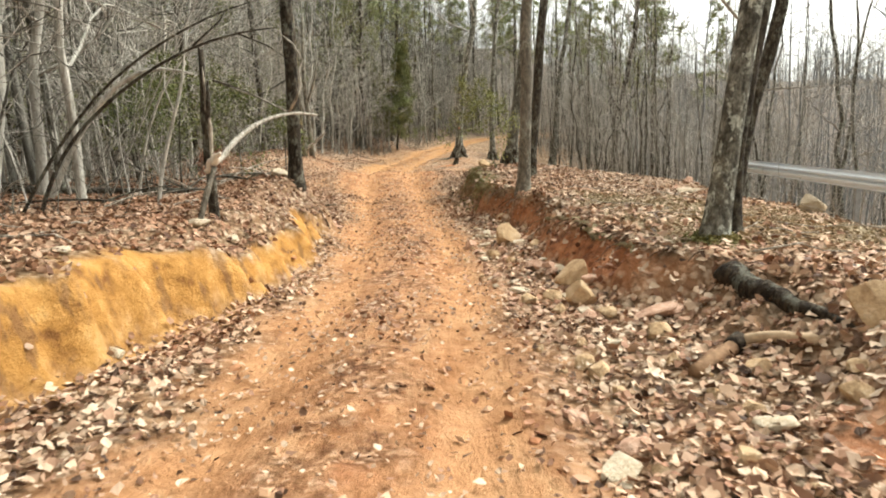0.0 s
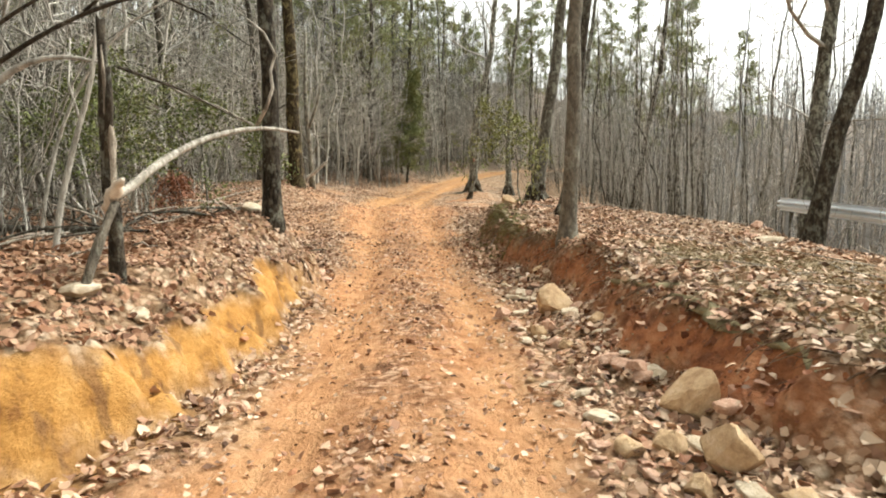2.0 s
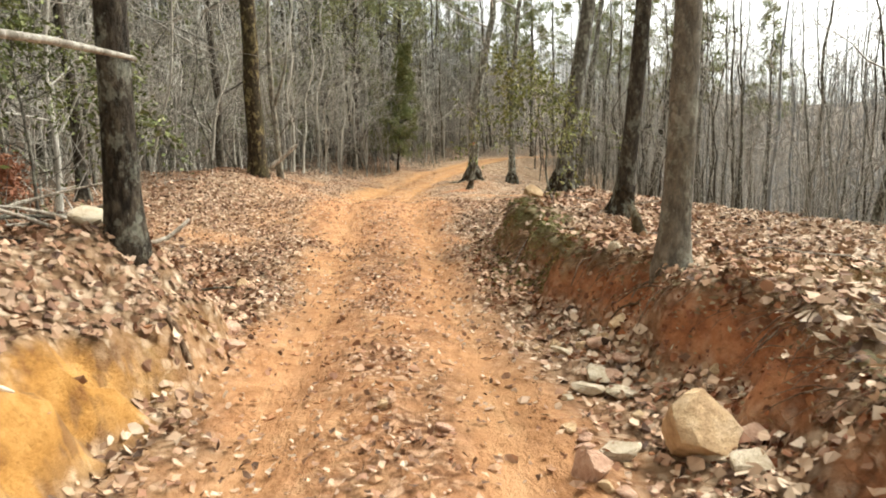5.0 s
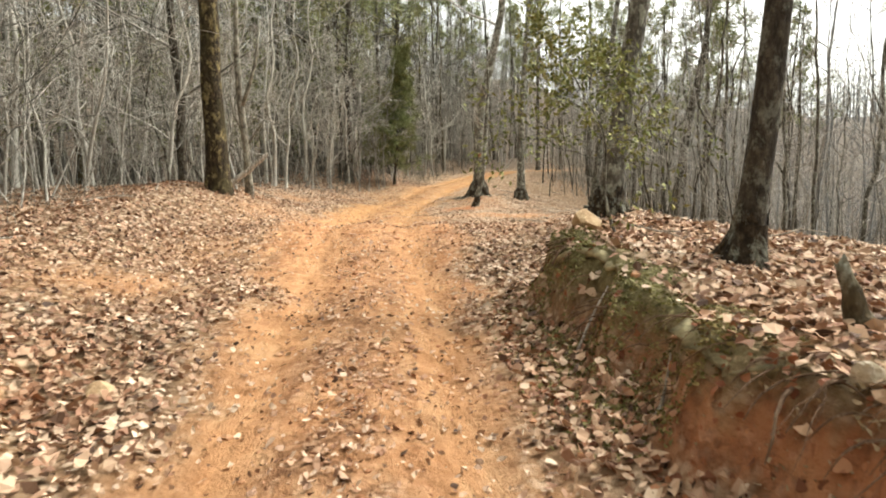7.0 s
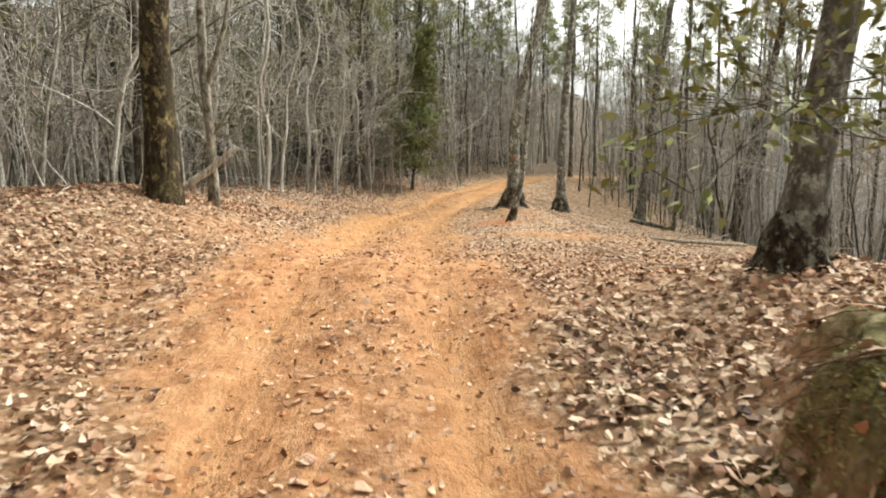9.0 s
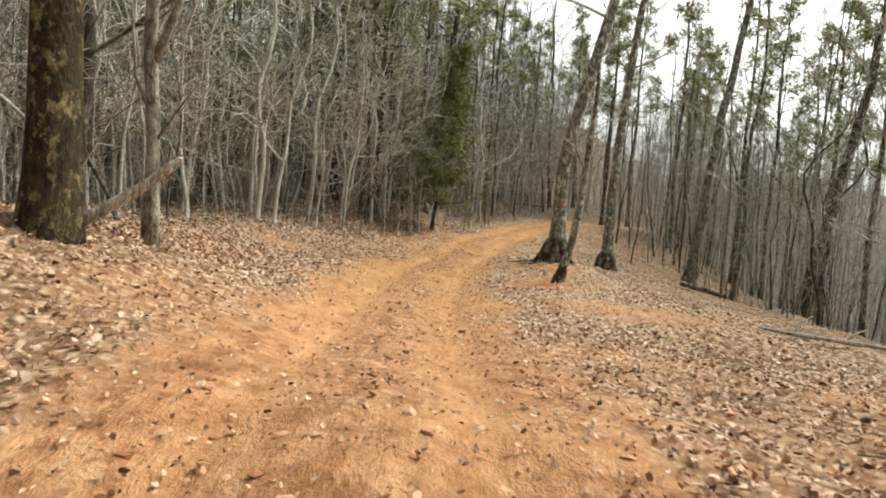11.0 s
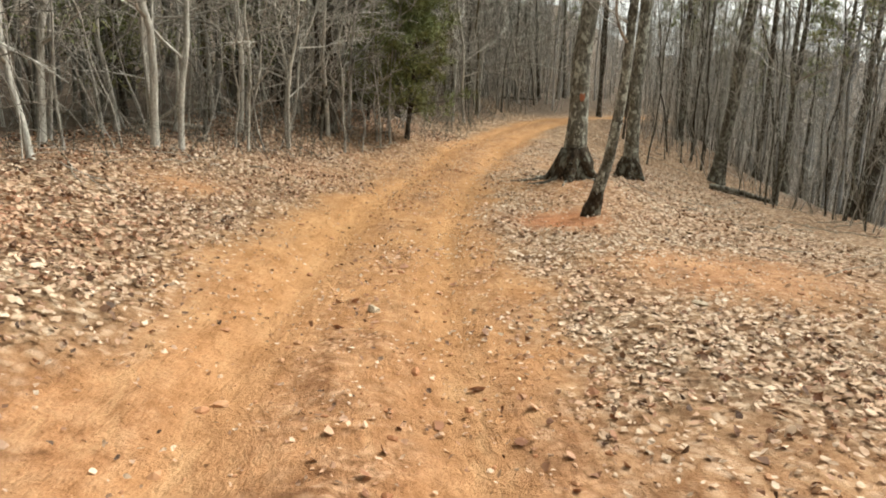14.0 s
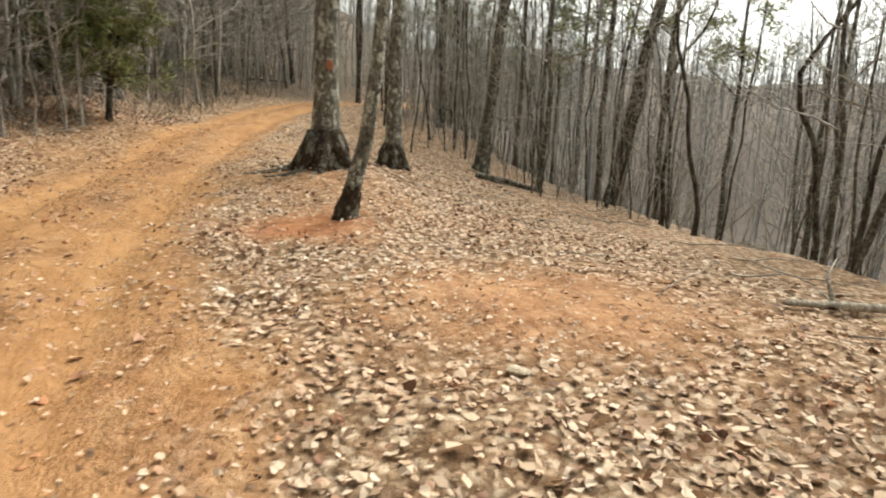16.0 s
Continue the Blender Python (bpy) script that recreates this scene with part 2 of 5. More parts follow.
# bark of the woods beyond the bend, lightened to paint in haze
BARK_HAZE = bark("hazed_pale_bark", (0.27, 0.26, 0.235), (0.43, 0.414, 0.372), (0.56, 0.54, 0.5), stretch=0.3, grain=3)
PEELED = bark("peeled_white_wood", (0.2, 0.175, 0.135), (0.48, 0.44, 0.37), (0.66, 0.62, 0.54), stretch=0.15, grain=9)
ROTTEN = bark("rotten_black_wood", (0.014, 0.01, 0.007), (0.056, 0.041, 0.028), (0.17, 0.135, 0.098), grain=22, stretch=0.5, lichen=0.3)
BARK_MOTTLE = bark("mottled_bark", (0.06, 0.052, 0.04), (0.33, 0.3, 0.24), (0.56, 0.53, 0.45), lichen=0.6, stretch=0.5, grain=8)
# hillside and ridge bark, with distance haze put into its grey
FAR_BARK = bark("hazed_grey_bark", (0.16, 0.16, 0.155), (0.275, 0.274, 0.268), (0.39, 0.388, 0.38), stretch=0.3, grain=3)
LEAVES = leaf_material("dry_leaves", (0.0588, 0.0336, 0.0203), (0.186, 0.105, 0.0621), (0.353, 0.194, 0.119), (0.529, 0.367, 0.243), (0.637, 0.488, 0.345), (0.686, 0.562, 0.424), (0.392, 0.247, 0.158), (0.588, 0.441, 0.311))
LEAVES_PALE = leaf_material("weathered_leaves", (0.16, 0.105, 0.065), (0.36, 0.255, 0.165), (0.56, 0.44, 0.31), (0.68, 0.56, 0.42), (0.74, 0.63, 0.49), (0.5, 0.36, 0.24), (0.66, 0.53, 0.385))
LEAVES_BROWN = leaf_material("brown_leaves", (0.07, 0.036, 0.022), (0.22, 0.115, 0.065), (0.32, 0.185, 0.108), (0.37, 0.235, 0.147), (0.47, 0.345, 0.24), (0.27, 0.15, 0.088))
GREEN = leaf_material("evergreen_leaves", (0.07, 0.09, 0.026), (0.145, 0.175, 0.055), (0.25, 0.285, 0.11))
GREEN_FRESH = leaf_material("fresh_evergreen_leaves", (0.1, 0.12, 0.03), (0.23, 0.26, 0.08), (0.4, 0.42, 0.17))
CEDAR = leaf_material("cedar_sprays", (0.1, 0.13, 0.045), (0.2, 0.235, 0.09), (0.32, 0.36, 0.165))
NEEDLES = leaf_material("pine_needles", (0.14, 0.17, 0.075), (0.27, 0.305, 0.14), (0.41, 0.445, 0.23))
BARK_PINE = bark("pine_bark", (0.045, 0.039, 0.031), (0.135, 0.117, 0.095), (0.27, 0.24, 0.195), lichen=0.4, stretch=0.4)
ROCK_TAN = rock_material("tan_rock", (0.33, 0.2, 0.1), (0.56, 0.385, 0.215), (0.68, 0.52, 0.34))
ROCK_PINK = rock_material("pink_rock", (0.36, 0.19, 0.115), (0.55, 0.34, 0.23), (0.68, 0.48, 0.36))
ROCK_WHITE = rock_material("pale_rock", (0.38, 0.28, 0.17), (0.57, 0.47, 0.33), (0.7, 0.61, 0.47))
STEEL = plain("galvanised_steel", (0.66, 0.72, 0.78), (0.8, 0.86, 0.9), 6.0, rough=0.4, spec=0.6, bump=0.05, metal=0.25)
STEEL_DULL = plain("weathered_post_steel", (0.2, 0.2, 0.19), (0.4, 0.4, 0.39), 9.0, rough=0.6, spec=0.4, bump=0.2, metal=0.3)
MOSS = leaf_material("moss", (0.07, 0.068, 0.018), (0.19, 0.185, 0.055), (0.4, 0.37, 0.17), (0.16, 0.16, 0.04))
SOD = plain("mossy_sod", (0.085, 0.064, 0.036), (0.44, 0.38, 0.215), 12.0, rough=0.95, spec=0.1, bump=1.0)
ROOTS = bark("root_skin", (0.09, 0.05, 0.028), (0.2, 0.125, 0.075), (0.36, 0.26, 0.17), grain=20)

# ---- ground ----


def lattice(x, y, seed):
    h = np.sin(x * 127.1 + y * 311.7 + seed * 74.7) * 43758.5453
    return h - np.floor(h)


def value_noise(x, y, scale, seed=0):
    x, y = np.asarray(x, float) * scale, np.asarray(y, float) * scale
    xi, yi = np.floor(x), np.floor(y)
    fx, fy = x - xi, y - yi
    fx, fy = fx * fx * (3 - 2 * fx), fy * fy * (3 - 2 * fy)
    a, b = lattice(xi, yi, seed), lattice(xi + 1, yi, seed)
    c, d = lattice(xi, yi + 1, seed), lattice(xi + 1, yi + 1, seed)
    return (a * (1 - fx) + b * fx) * (1 - fy) + (c * (1 - fx) + d * fx) * fy - 0.5


def step(a, b, x):
    t = np.clip((x - a) / (b - a), 0, 1)
    return t * t * (3 - 2 * t)


def road_middle(y):
    return np.interp(y, [-10, 0, 5.5, 10.4, 16, 21, 28, 32, 37, 44, 50, 56, 65, 90, 400],
                     [-0.6, -0.65, -0.8, -1.25, -2.1, -2.9, -3.95, -4.25, -4.15, -3.3, -1.8, 0.2, 6, 30, 340])


def road_height(y):
    return np.interp(y, [-5, 0, 3, 6, 10, 14, 17, 19.5, 21, 22.3, 23.5, 25.6, 28, 32, 37, 42, 50, 57, 80, 3000],
                     [0, 0, -0.05, -0.12, -0.19, -0.17, -0.06, 0.06, 0.28, 0.42, 0.32, 0.08, -0.02, 0.0, 0.15, 0.42, 1.0, 1.42, 1.6, 2])


def left_edge(y):
    return np.interp(y, [-10, 0, 4, 6, 8.4, 10.3, 11.3, 12.1, 12.8, 14, 15], [-3.5, -3.3, -2.95, -2.72, -2.55, -2.82, -2.78, -2.95, -3.5, -4.0, -4.5])


def right_edge(y):
    return np.interp(y, [-10, 0, 4, 6, 6.6, 7.5, 8.2, 9, 10, 11, 12, 13, 14.2, 15, 17.2, 18.1, 19.3, 20.5],
                     [2.9, 2.8, 2.75, 2.3, 1.66, 1.57, 1.25, 1.38, 1.14, 1.17, 0.64, 0.52, 0.16, -0.06, -0.15, 0.1, 0.7, 1.9])


def wood_edge(y):
    return np.interp(y, [-20, 2, 8, 12, 14.5, 17, 24, 28, 31, 35, 41, 44, 47, 52, 60, 70], [-5.5, -5.0, -4.6, -4.8, -6.8, -7.8, -8.3, -9.0, -9.2, -8.4, -6.5, -5.1, -4.3, -3.4, -0.6, 4.0])


def right_wood_edge(y):
    return np.interp(y, [-20, 8, 20, 23, 30, 40, 46, 52, 60, 70], [7.5, 7.0, 6.6, 5.6, 5.8, 5.6, 4.6, 3.2, 4.6, 11])


def wildness(x, y):
    """How far a place lies inside the woods, where the floor is dull mould."""
    soft = 3.0 * value_noise(x, y, 0.35, 71) + 1.5 * value_noise(x, y, 1.3, 72)
    return 0.9 * np.maximum(np.maximum(step(-0.2, 3.2, wood_edge(y) - x + soft), step(-0.5, 8.0, x - right_wood_edge(y) + soft)), step(53, 60, y) * step(1.4, 3.0, np.abs(x - road_middle(y))))


def wear(x, y):
    """Smooth wheel tracks, and the loose crown and shoulders beside them."""
    u = x - road_middle(y) + 0.16 * value_noise(x * 0, y, 0.4, 53) + 0.14 * value_noise(x, y, 1.5, 54)
    track = np.exp(-((np.abs(u) - 0.74) / 0.25) ** 4) * (0.75 + 0.5 * value_noise(x, y, 0.8, 55))
    crown = np.maximum(np.exp(-(u / 0.42) ** 4), np.exp(-((u - 1.25) / 0.28) ** 2)) * np.interp(y, [0, 13, 18, 28], [1, 1, 0.8, 0.55])
    return np.clip(track, 0, 1), np.clip(crown, 0, 1)


def terrain(x, y):
    """Height of the ground and how its soils are spread."""
    x, y = np.asarray(x, float), np.asarray(y, float)
    wob = 0.34 * value_noise(x * 0.3, y, 1.1, 3) + 0.26 * value_noise(x, y, 3.4, 4) + 0.13 * value_noise(x, y, 8.0, 5)
    mid, base = road_middle(y), road_height(y)
    u = x - mid
    # the hump lies across the road alone
    calm = np.interp(y, [17, 26], [-0.06, 0.08])
    off = step(1.4, 3.2, np.abs(u)) * step(18, 20, y) * (1 - step(25, 27, y))
    base = base + (calm + 0.1 - base) * off
    # worn wheel tracks
    track = np.exp(-((np.abs(u + 0.1 * value_noise(x * 0, y, 0.5, 51)) - 0.72) / 0.26) ** 2)
    z = base - 0.075 * track * (1 - step(50, 60, y)) + 0.05 * np.exp(-(u / 0.3) ** 2) * (0.6 + value_noise(x, y, 3.0, 52))
    # left: cut bank, then a leafy slope
    le = left_edge(y) + wob
    wl_ = 1 - step(14.0, 15.5, y)
    lip = np.interp(y, [5, 6.3, 7, 9.4, 10, 10.9, 12.6, 13.4], [0.9, 0.7, 0.55, 0.55, 0.7, 0.45, 0.35, 0.35])
    face = lip * step(0.0, 0.34, le - x + 0.2) + (1 - lip) * step(0.22, 1.0, le - x + 0.2)
    bank = (0.70 - base) * face + 0.03 * np.maximum(le - x, 0)
    d = np.maximum(mid - 1.5 - x, 0)
    slope = 0.30 * np.minimum(d, 3) + 0.05 * np.maximum(d - 3, 0) - 0.12 * step(0, 1, d) * (1 - step(1, 3, d))
    slope = slope * np.interp(y, [12, 15, 18, 24], [1, 0.55, 0.62, 1.0])
    z_left = wl_ * bank + (1 - wl_) * slope
    z = z + np.where(u < 0, z_left, 0)
    z = z + 0.13 * np.clip(-x - 14, 0, 90) * step(0, 16, -x - 14)
    # right: ditch, cut bank and a plateau, later an open slope
    re = right_edge(y) + wob
    wr = 1 - step(18.3, 20.2, y)
    inward = x - re
    width = np.interp(y, [-5, 2.2, 3.4, 5.2, 6.6, 7.4, 8, 11, 13], [0.5, 0.5, 1.2, 1.0, 0.62, 0.5, 0.5, 0.5, 0.36])
    talus = np.interp(y, [6, 8, 12, 15], [0.0, 0.34, 0.3, 0.1])
    rface = talus * step(-width - 0.55, -0.12, inward + 0.2 * value_noise(x, y, 1.9, 26)) + (1 - talus) * step(-width, 0.05, inward)
    ditch = -0.07 * step(0.9, 1.4, u) * (1 - rface) * (1 - step(12, 15, y))
    top = np.interp(y, [-5, 5, 6.5, 8, 9.5, 11, 13, 15, 17, 18], [0.4, 0.36, 0.38, 0.45, 0.33, 0.39, 0.5, 0.55, 0.68, 0.62]) + 0.16 * value_noise(x, y, 1.5, 6) * (1 - step(0.3, 1.2, inward)) - 0.085 * np.maximum(inward - np.interp(y, [6, 8, 11, 13], [0.0, 1.0, 1.0, 0.0]), 0) - base
    plateau = ditch + rface * top
    run = np.maximum(u - 1.5, 0)
    tilt = np.interp(y, [19, 24, 30, 34, 38.2, 41, 46, 50, 55, 80], [0.0, 0.02, 0.03, 0.065, 0.125, 0.145, 0.225, 0.225, 0.25, 0.3])
    open_slope = -tilt * np.minimum(run, 9)
    z_right = wr * plateau + (1 - wr) * open_slope
    z = z + np.where(u > 0, z_right, 0)
    # knolls and hollows
    for kx, ky, wx, wy, up in ((1.2, 20.9, 1.7, 1.9, 0.56), (-0.7, 37.3, 1.4, 2.2, 0.47), (-6.7, 25.3, 1.6, 2.6, 0.36), (0.9, 41.2, 1.3, 1.6, 0.15), (-5.5, 43.3, 1.5, 2.2, 0.33),
                               (-5.2, 19.4, 1.3, 1.5, -0.14), (0.3, 31.3, 2.4, 2.3, 0.17), (-0.9, 34.2, 0.8, 0.9, 0.12), (-3.6, 11.7, 0.9, 1.5, 0.17)):
        z = z + up * np.exp(-(((x - kx) / wx) ** 2 + ((y - ky) / wy) ** 2))
    z = z + 0.24 * np.exp(-((x + 6.3) / 1.4) ** 2) * step(25, 28, y) * (1 - step(34, 38, y))
    # the hillside falls to a valley and climbs again beyond it
    z = z - 0.27 * np.clip(x - np.interp(y, [34, 38, 44], [5.3, 6.0, 8.2]), 0, 4) - 0.40 * np.clip(x - 9.3, 0, 19) + 0.3 * np.clip(x - 36, 0, 62)
    z = z - 0.03 * np.clip(-y - 6, 0, 200) + 0.2 * np.clip(y - 80, 0, 80) * (1 - step(40, 92, x))
    # unevenness
    rough = 0.35 + 0.65 * step(0.9, 2.0, np.abs(u))
    z = z + rough * (0.09 * value_noise(x, y, 0.8, 7) + 0.05 * value_noise(x, y, 2.7, 8)) + 0.034 * value_noise(x, y, 6.5, 9)
    far = step(9, 40, np.abs(x)) + step(70, 140, y)
    z = z + np.minimum(far, 1) * 2.5 * value_noise(x, y, 0.05, 11)
    blur = 0.5 * value_noise(x, y, 0.9, 21) + 0.35 * value_noise(x, y, 3.3, 22)
    half = np.interp(y, [0, 10, 15, 17.5, 20, 26, 33, 40], [1.35, 1.2, 1.02, 1.25, 1.65, 1.75, 1.4, 1.15])
    soil = 1 - step(half - 0.4, half + 0.4, np.abs(u) + 1.1 * blur)
    clear = 0.85 * np.exp(-(((x + 0.2) / 1.5) ** 2 + ((y - 30.8) / 1.3) ** 2)) + 0.7 * np.exp(-(((x + 1.4) / 0.7) ** 2 + ((y - 33.9) / 0.9) ** 2)) + 0.7 * np.exp(-(((x + 7.5) / 0.7) ** 2 + ((y - 33.0) / 0.7) ** 2)) + 0.7 * np.exp(-(((x + 5.6) / 0.9) ** 2 + ((y - 24.5) / 1.2) ** 2)) + 0.6 * np.exp(-(((x - 1.2) / 1.2) ** 2 + ((y - 25) / 1.0) ** 2)) + 0.75 * np.exp(-(((x + 5.4) / 0.9) ** 2 + ((y - 17.8) / 0.8) ** 2)) + 0.5 * np.exp(-(((x + 5.0) / 0.8) ** 2 + ((y - 20.6) / 1.2) ** 2))
    soil = np.maximum(soil, np.clip(clear * (1 + 1.6 * blur), 0, 0.8))
    apron = step(19, 25, y) * (1 - step(41, 47, y)) * (1 - step(1.6, 4.6, np.abs(u - 0.7))) * (0.42 + 1.1 * blur) * (1 - 0.9 * step(26, 28, y) * (1 - step(34, 36.5, y)))
    soil = np.maximum(soil, np.clip(apron, 0, 0.62))
    soil = soil * (1 - step(63, 68, y))
    rim = step(0.03, 0.16, face) * (1 - step(lip * 0.98, lip * 1.12, face + 0.25 * blur)) * wl_ * (u < 0) * np.interp(y, [10.3, 11.0, 13.4, 14.2], [1, 0.15, 0.15, 0.8])
    yellow = np.maximum(rim, np.interp(y, [5.5, 7.2], [0.75, 0.1]) * wl_ * (u < 0) * (1 - step(0, 0.55, x - le - 0.1)) * (1 - step(lip * 0.7, lip, face + 0.4 * blur)))
    yellow = yellow * step(-1.7, -0.9, x - le)
    steep = np.interp(y, [2.9, 3.7, 5.9, 6.7], [1, 0.12, 0.12, 0.95])
    red = step(talus * 0.75, talus * 0.9 + 0.12, rface + 0.3 * blur) * (1 - step(0.8, 0.97, rface + 0.3 * blur)) * wr * (u > 0) * steep * np.interp(y, [12.5, 15.5], [1, 0.4])
    red = np.maximum(red, 0.3 * step(-0.75, -0.25, inward + blur * 0.5) * (1 - step(0.86, 0.98, rface)) * wr * (u > 0) * np.maximum(step(5.9, 7.2, y), 1 - step(2.4, 3.4, y)) * np.interp(y, [12.5, 15.5], [1, 0.5]))
    red = red * (0.25 + 0.75 * step(-0.32, -0.05, value_noise(x * 0.5, y, 1.7, 25) + 0.5 * blur))
    red = np.maximum(red, np.clip(0.85 * np.exp(-(((x + 1.75) / 0.75) ** 2 + ((y - 33.8) / 0.55) ** 2)) * (1 + 1.5 * blur), 0, 0.8))
    moss = step(np.interp(y, [13, 16], [0.75, 0.12]), 0.97, rface + 0.25 * blur) * (1 - step(0.1, 0.45, inward + blur * 0.4)) * wr * (u > 0) * step(12, 14.5, y)
    duff = 0.95 * (u > 0) * wr * step(0.1, 0.5, inward) * (1 - step(2.4, 4.4, inward + 1.5 * blur)) * step(6.0, 7.4, y) * (1 - step(12.2, 13.6, y)) * step(-0.3, 0.15, value_noise(x, y, 1.4, 27) + 0.2)
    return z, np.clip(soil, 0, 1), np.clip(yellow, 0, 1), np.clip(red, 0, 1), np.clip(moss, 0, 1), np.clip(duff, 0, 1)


def height(x, y):
    return float(terrain(np.array([x]), np.array([y]))[0][0])


def heights(x, y):
    return terrain(x, y)[0]


def mesh_from(name, verts, faces, material, smooth=True):
    me = bpy.data.meshes.new(name)
    me.from_pydata(verts, [], faces)
    me.materials.append(material)
    if smooth:
        me.polygons.foreach_set("use_smooth", [True] * len(me.polygons))
    me.update()
    return me


def spread(fine, wide, far):
    """Line positions: fine in the middle, coarser outward."""
    a, b, s = fine
    out = list(np.arange(a, b, s))
    for lo, hi, st in wide:
        out += list(np.arange(lo, hi, st))
    return np.array(sorted(set(np.round(out + far, 3))))


gx = spread((-5.2, 3.4, 0.075), [(-14, -5.2, 0.3), (3.4, 12, 0.3), (-60, -14, 2.0), (12, 70, 2.0), (70, 200, 8)], [-3000, -1200, -500, -250, -150, -100, -80, 240, 300, 500, 1200, 3000])
gy = spread((-1.5, 33, 0.10), [(33, 62, 0.28), (62, 120, 2.0), (-12, -1.5, 0.7), (120, 240, 9)], [-3000, -1200, -500, -200, -100, -60, -40, -25, 260, 340, 500, 1200, 3000])
mx, my = np.meshgrid(gx, gy)
gz, soil, yellow, red, moss, duff = terrain(mx.ravel(), my.ravel())
nx, ny = len(gx), len(gy)
ids = np.arange(nx * ny).reshape(ny, nx)
quads = np.stack([ids[:-1, :-1], ids[:-1, 1:], ids[1:, 1:], ids[1:, :-1]], -1).reshape(-1, 4)
ground = tagged(new("ground", mesh_from("ground", np.stack([mx.ravel(), my.ravel(), gz], 1).tolist(), quads.tolist(), GROUND)),
                "rutted orange clay track through a leaf-covered forest floor", "ground", kind="structure")
for key, values in (("soil", soil), ("yellow", yellow), ("red", red), ("moss", moss), ("duff", duff), ("wild", wildness(mx.ravel(), my.ravel())), ("hazy_floor", step(5, 18, mx.ravel() + 6 * value_noise(mx.ravel(), my.ravel(), 0.3, 73))), ("across", mx.ravel() - road_middle(my.ravel())), ("ochre", step(24, 33, my.ravel()) * step(3.2, 1.6, np.abs(mx.ravel() - road_middle(my.ravel())))), ("track", wear(mx.ravel(), my.ravel())[0]), ("crown", wear(mx.ravel(), my.ravel())[1])):
    ground.data.attributes.new(key, "FLOAT", "POINT").data.foreach_set("value", values)

# ---- building blocks ----


class Shape:
    """Vertices and faces of one mesh, gathered piece by piece."""

    def __init__(self):
        self.v, self.f = [], []

    def tube(self, pts, rads, n=6, cap=True):
        pts = [Vector(p) for p in pts]
        start = len(self.v)
        side = None
        for i, (p, r) in enumerate(zip(pts, rads)):
            way = (pts[min(i + 1, len(pts) - 1)] - pts[max(i - 1, 0)]).normalized()
            if side is None:
                side = way.orthogonal().normalized()
            side = (side - way * side.dot(way)).normalized()
            up = way.cross(side)
            for k in range(n):
                a = 2 * math.pi * k / n
                q = p + (side * math.cos(a) + up * math.sin(a)) * r
                self.v.append((q.x, q.y, q.z))
        for i in range(len(pts) - 1):
            a, b = start + i * n, start + (i + 1) * n
            for k in range(n):
                j = (k + 1) % n
                self.f.append((a + k, a + j, b + j, b + k))
        if cap:
            self.f.append(tuple(start + k for k in reversed(range(n))))
            end = start + (len(pts) - 1) * n
            self.f.append(tuple(end + k for k in range(n)))

    def blade(self, p, way, across, length, width):
        a = len(self.v)
        for q in (p - across * width * 0.5, p + across * width * 0.5, p + way * length):
            self.v.append((q.x, q.y, q.z))
        self.f.append((a, a + 1, a + 2))

    def leaf(self, p, way, across, length, width):
        a = len(self.v)
        for q in (p, p + way * length * 0.45 + across * width * 0.5, p + way * length, p + way * length * 0.45 - across * width * 0.5):
            self.v.append((q.x, q.y, q.z))
        self.f.append((a, a + 1, a + 2, a + 3))

    def mesh(self, name, material, smooth=True):
        return mesh_from(name, self.v, self.f, material, smooth)


def part(name, data, parent, label=""):
    ob = new(name, data)
    ob.parent = parent
    return tagged(ob, label)


def thing(name, at, label, category, group="", kind=""):
    ob = new(name)
    ob.empty_display_size = 0.2
    ob.location = at
    return tagged(ob, label, category, group, kind)


def anywhere(rng):
    return Vector((rng.gauss(0, 1), rng.gauss(0, 1), rng.gauss(0, 1))).normalized()


def bough(shape, rng, p, way, length, r, depth, rise=0.25, sides=4, twigs=5, bits=5, thin=0.005, ends=None, wander=0.22):
    """A limb that bends, tapers and forks into twigs."""
    pts, rads = [p.copy()], [r]
    q, w = p.copy(), way.copy()
    for i in range(bits):
        w = (w + anywhere(rng) * wander + Vector((0, 0, rise * 0.35))).normalized()
        q = q + w * (length / bits)
        pts.append(q.copy())
        rads.append(max(r * (1 - (i + 1) / bits * 0.8), thin * 0.7))
    shape.tube(pts, rads, sides, cap=False)
    if ends is not None and depth <= 1:
        ends.append((q.copy(), w.copy()))
    if depth > 0:
        for k in range(twigs):
            i = rng.randint(min(1, bits - 1), bits - 1)
            f = rng.random()
            s = pts[i].lerp(pts[i + 1], f)
            axis = (pts[i + 1] - pts[i]).normalized()
            out = (axis * 0.75 + anywhere(rng) * 0.75 + Vector((0, 0, 0.15))).normalized()
            bough(shape, rng, s, out, length * rng.uniform(0.3, 0.55), max(rads[i] * 0.6, thin), depth - 1, rise, 3, max(twigs - 2, 2), 3 if depth > 1 else 1, thin, ends, wander)


def along(pts, f):
    """The point and direction at a share f of a polyline's height."""
    k = f * (len(pts) - 1)
    i = min(int(k), len(pts) - 2)
    return Vector(pts[i]).lerp(Vector(pts[i + 1]), k - i), (Vector(pts[i + 1]) - Vector(pts[i])).normalized()


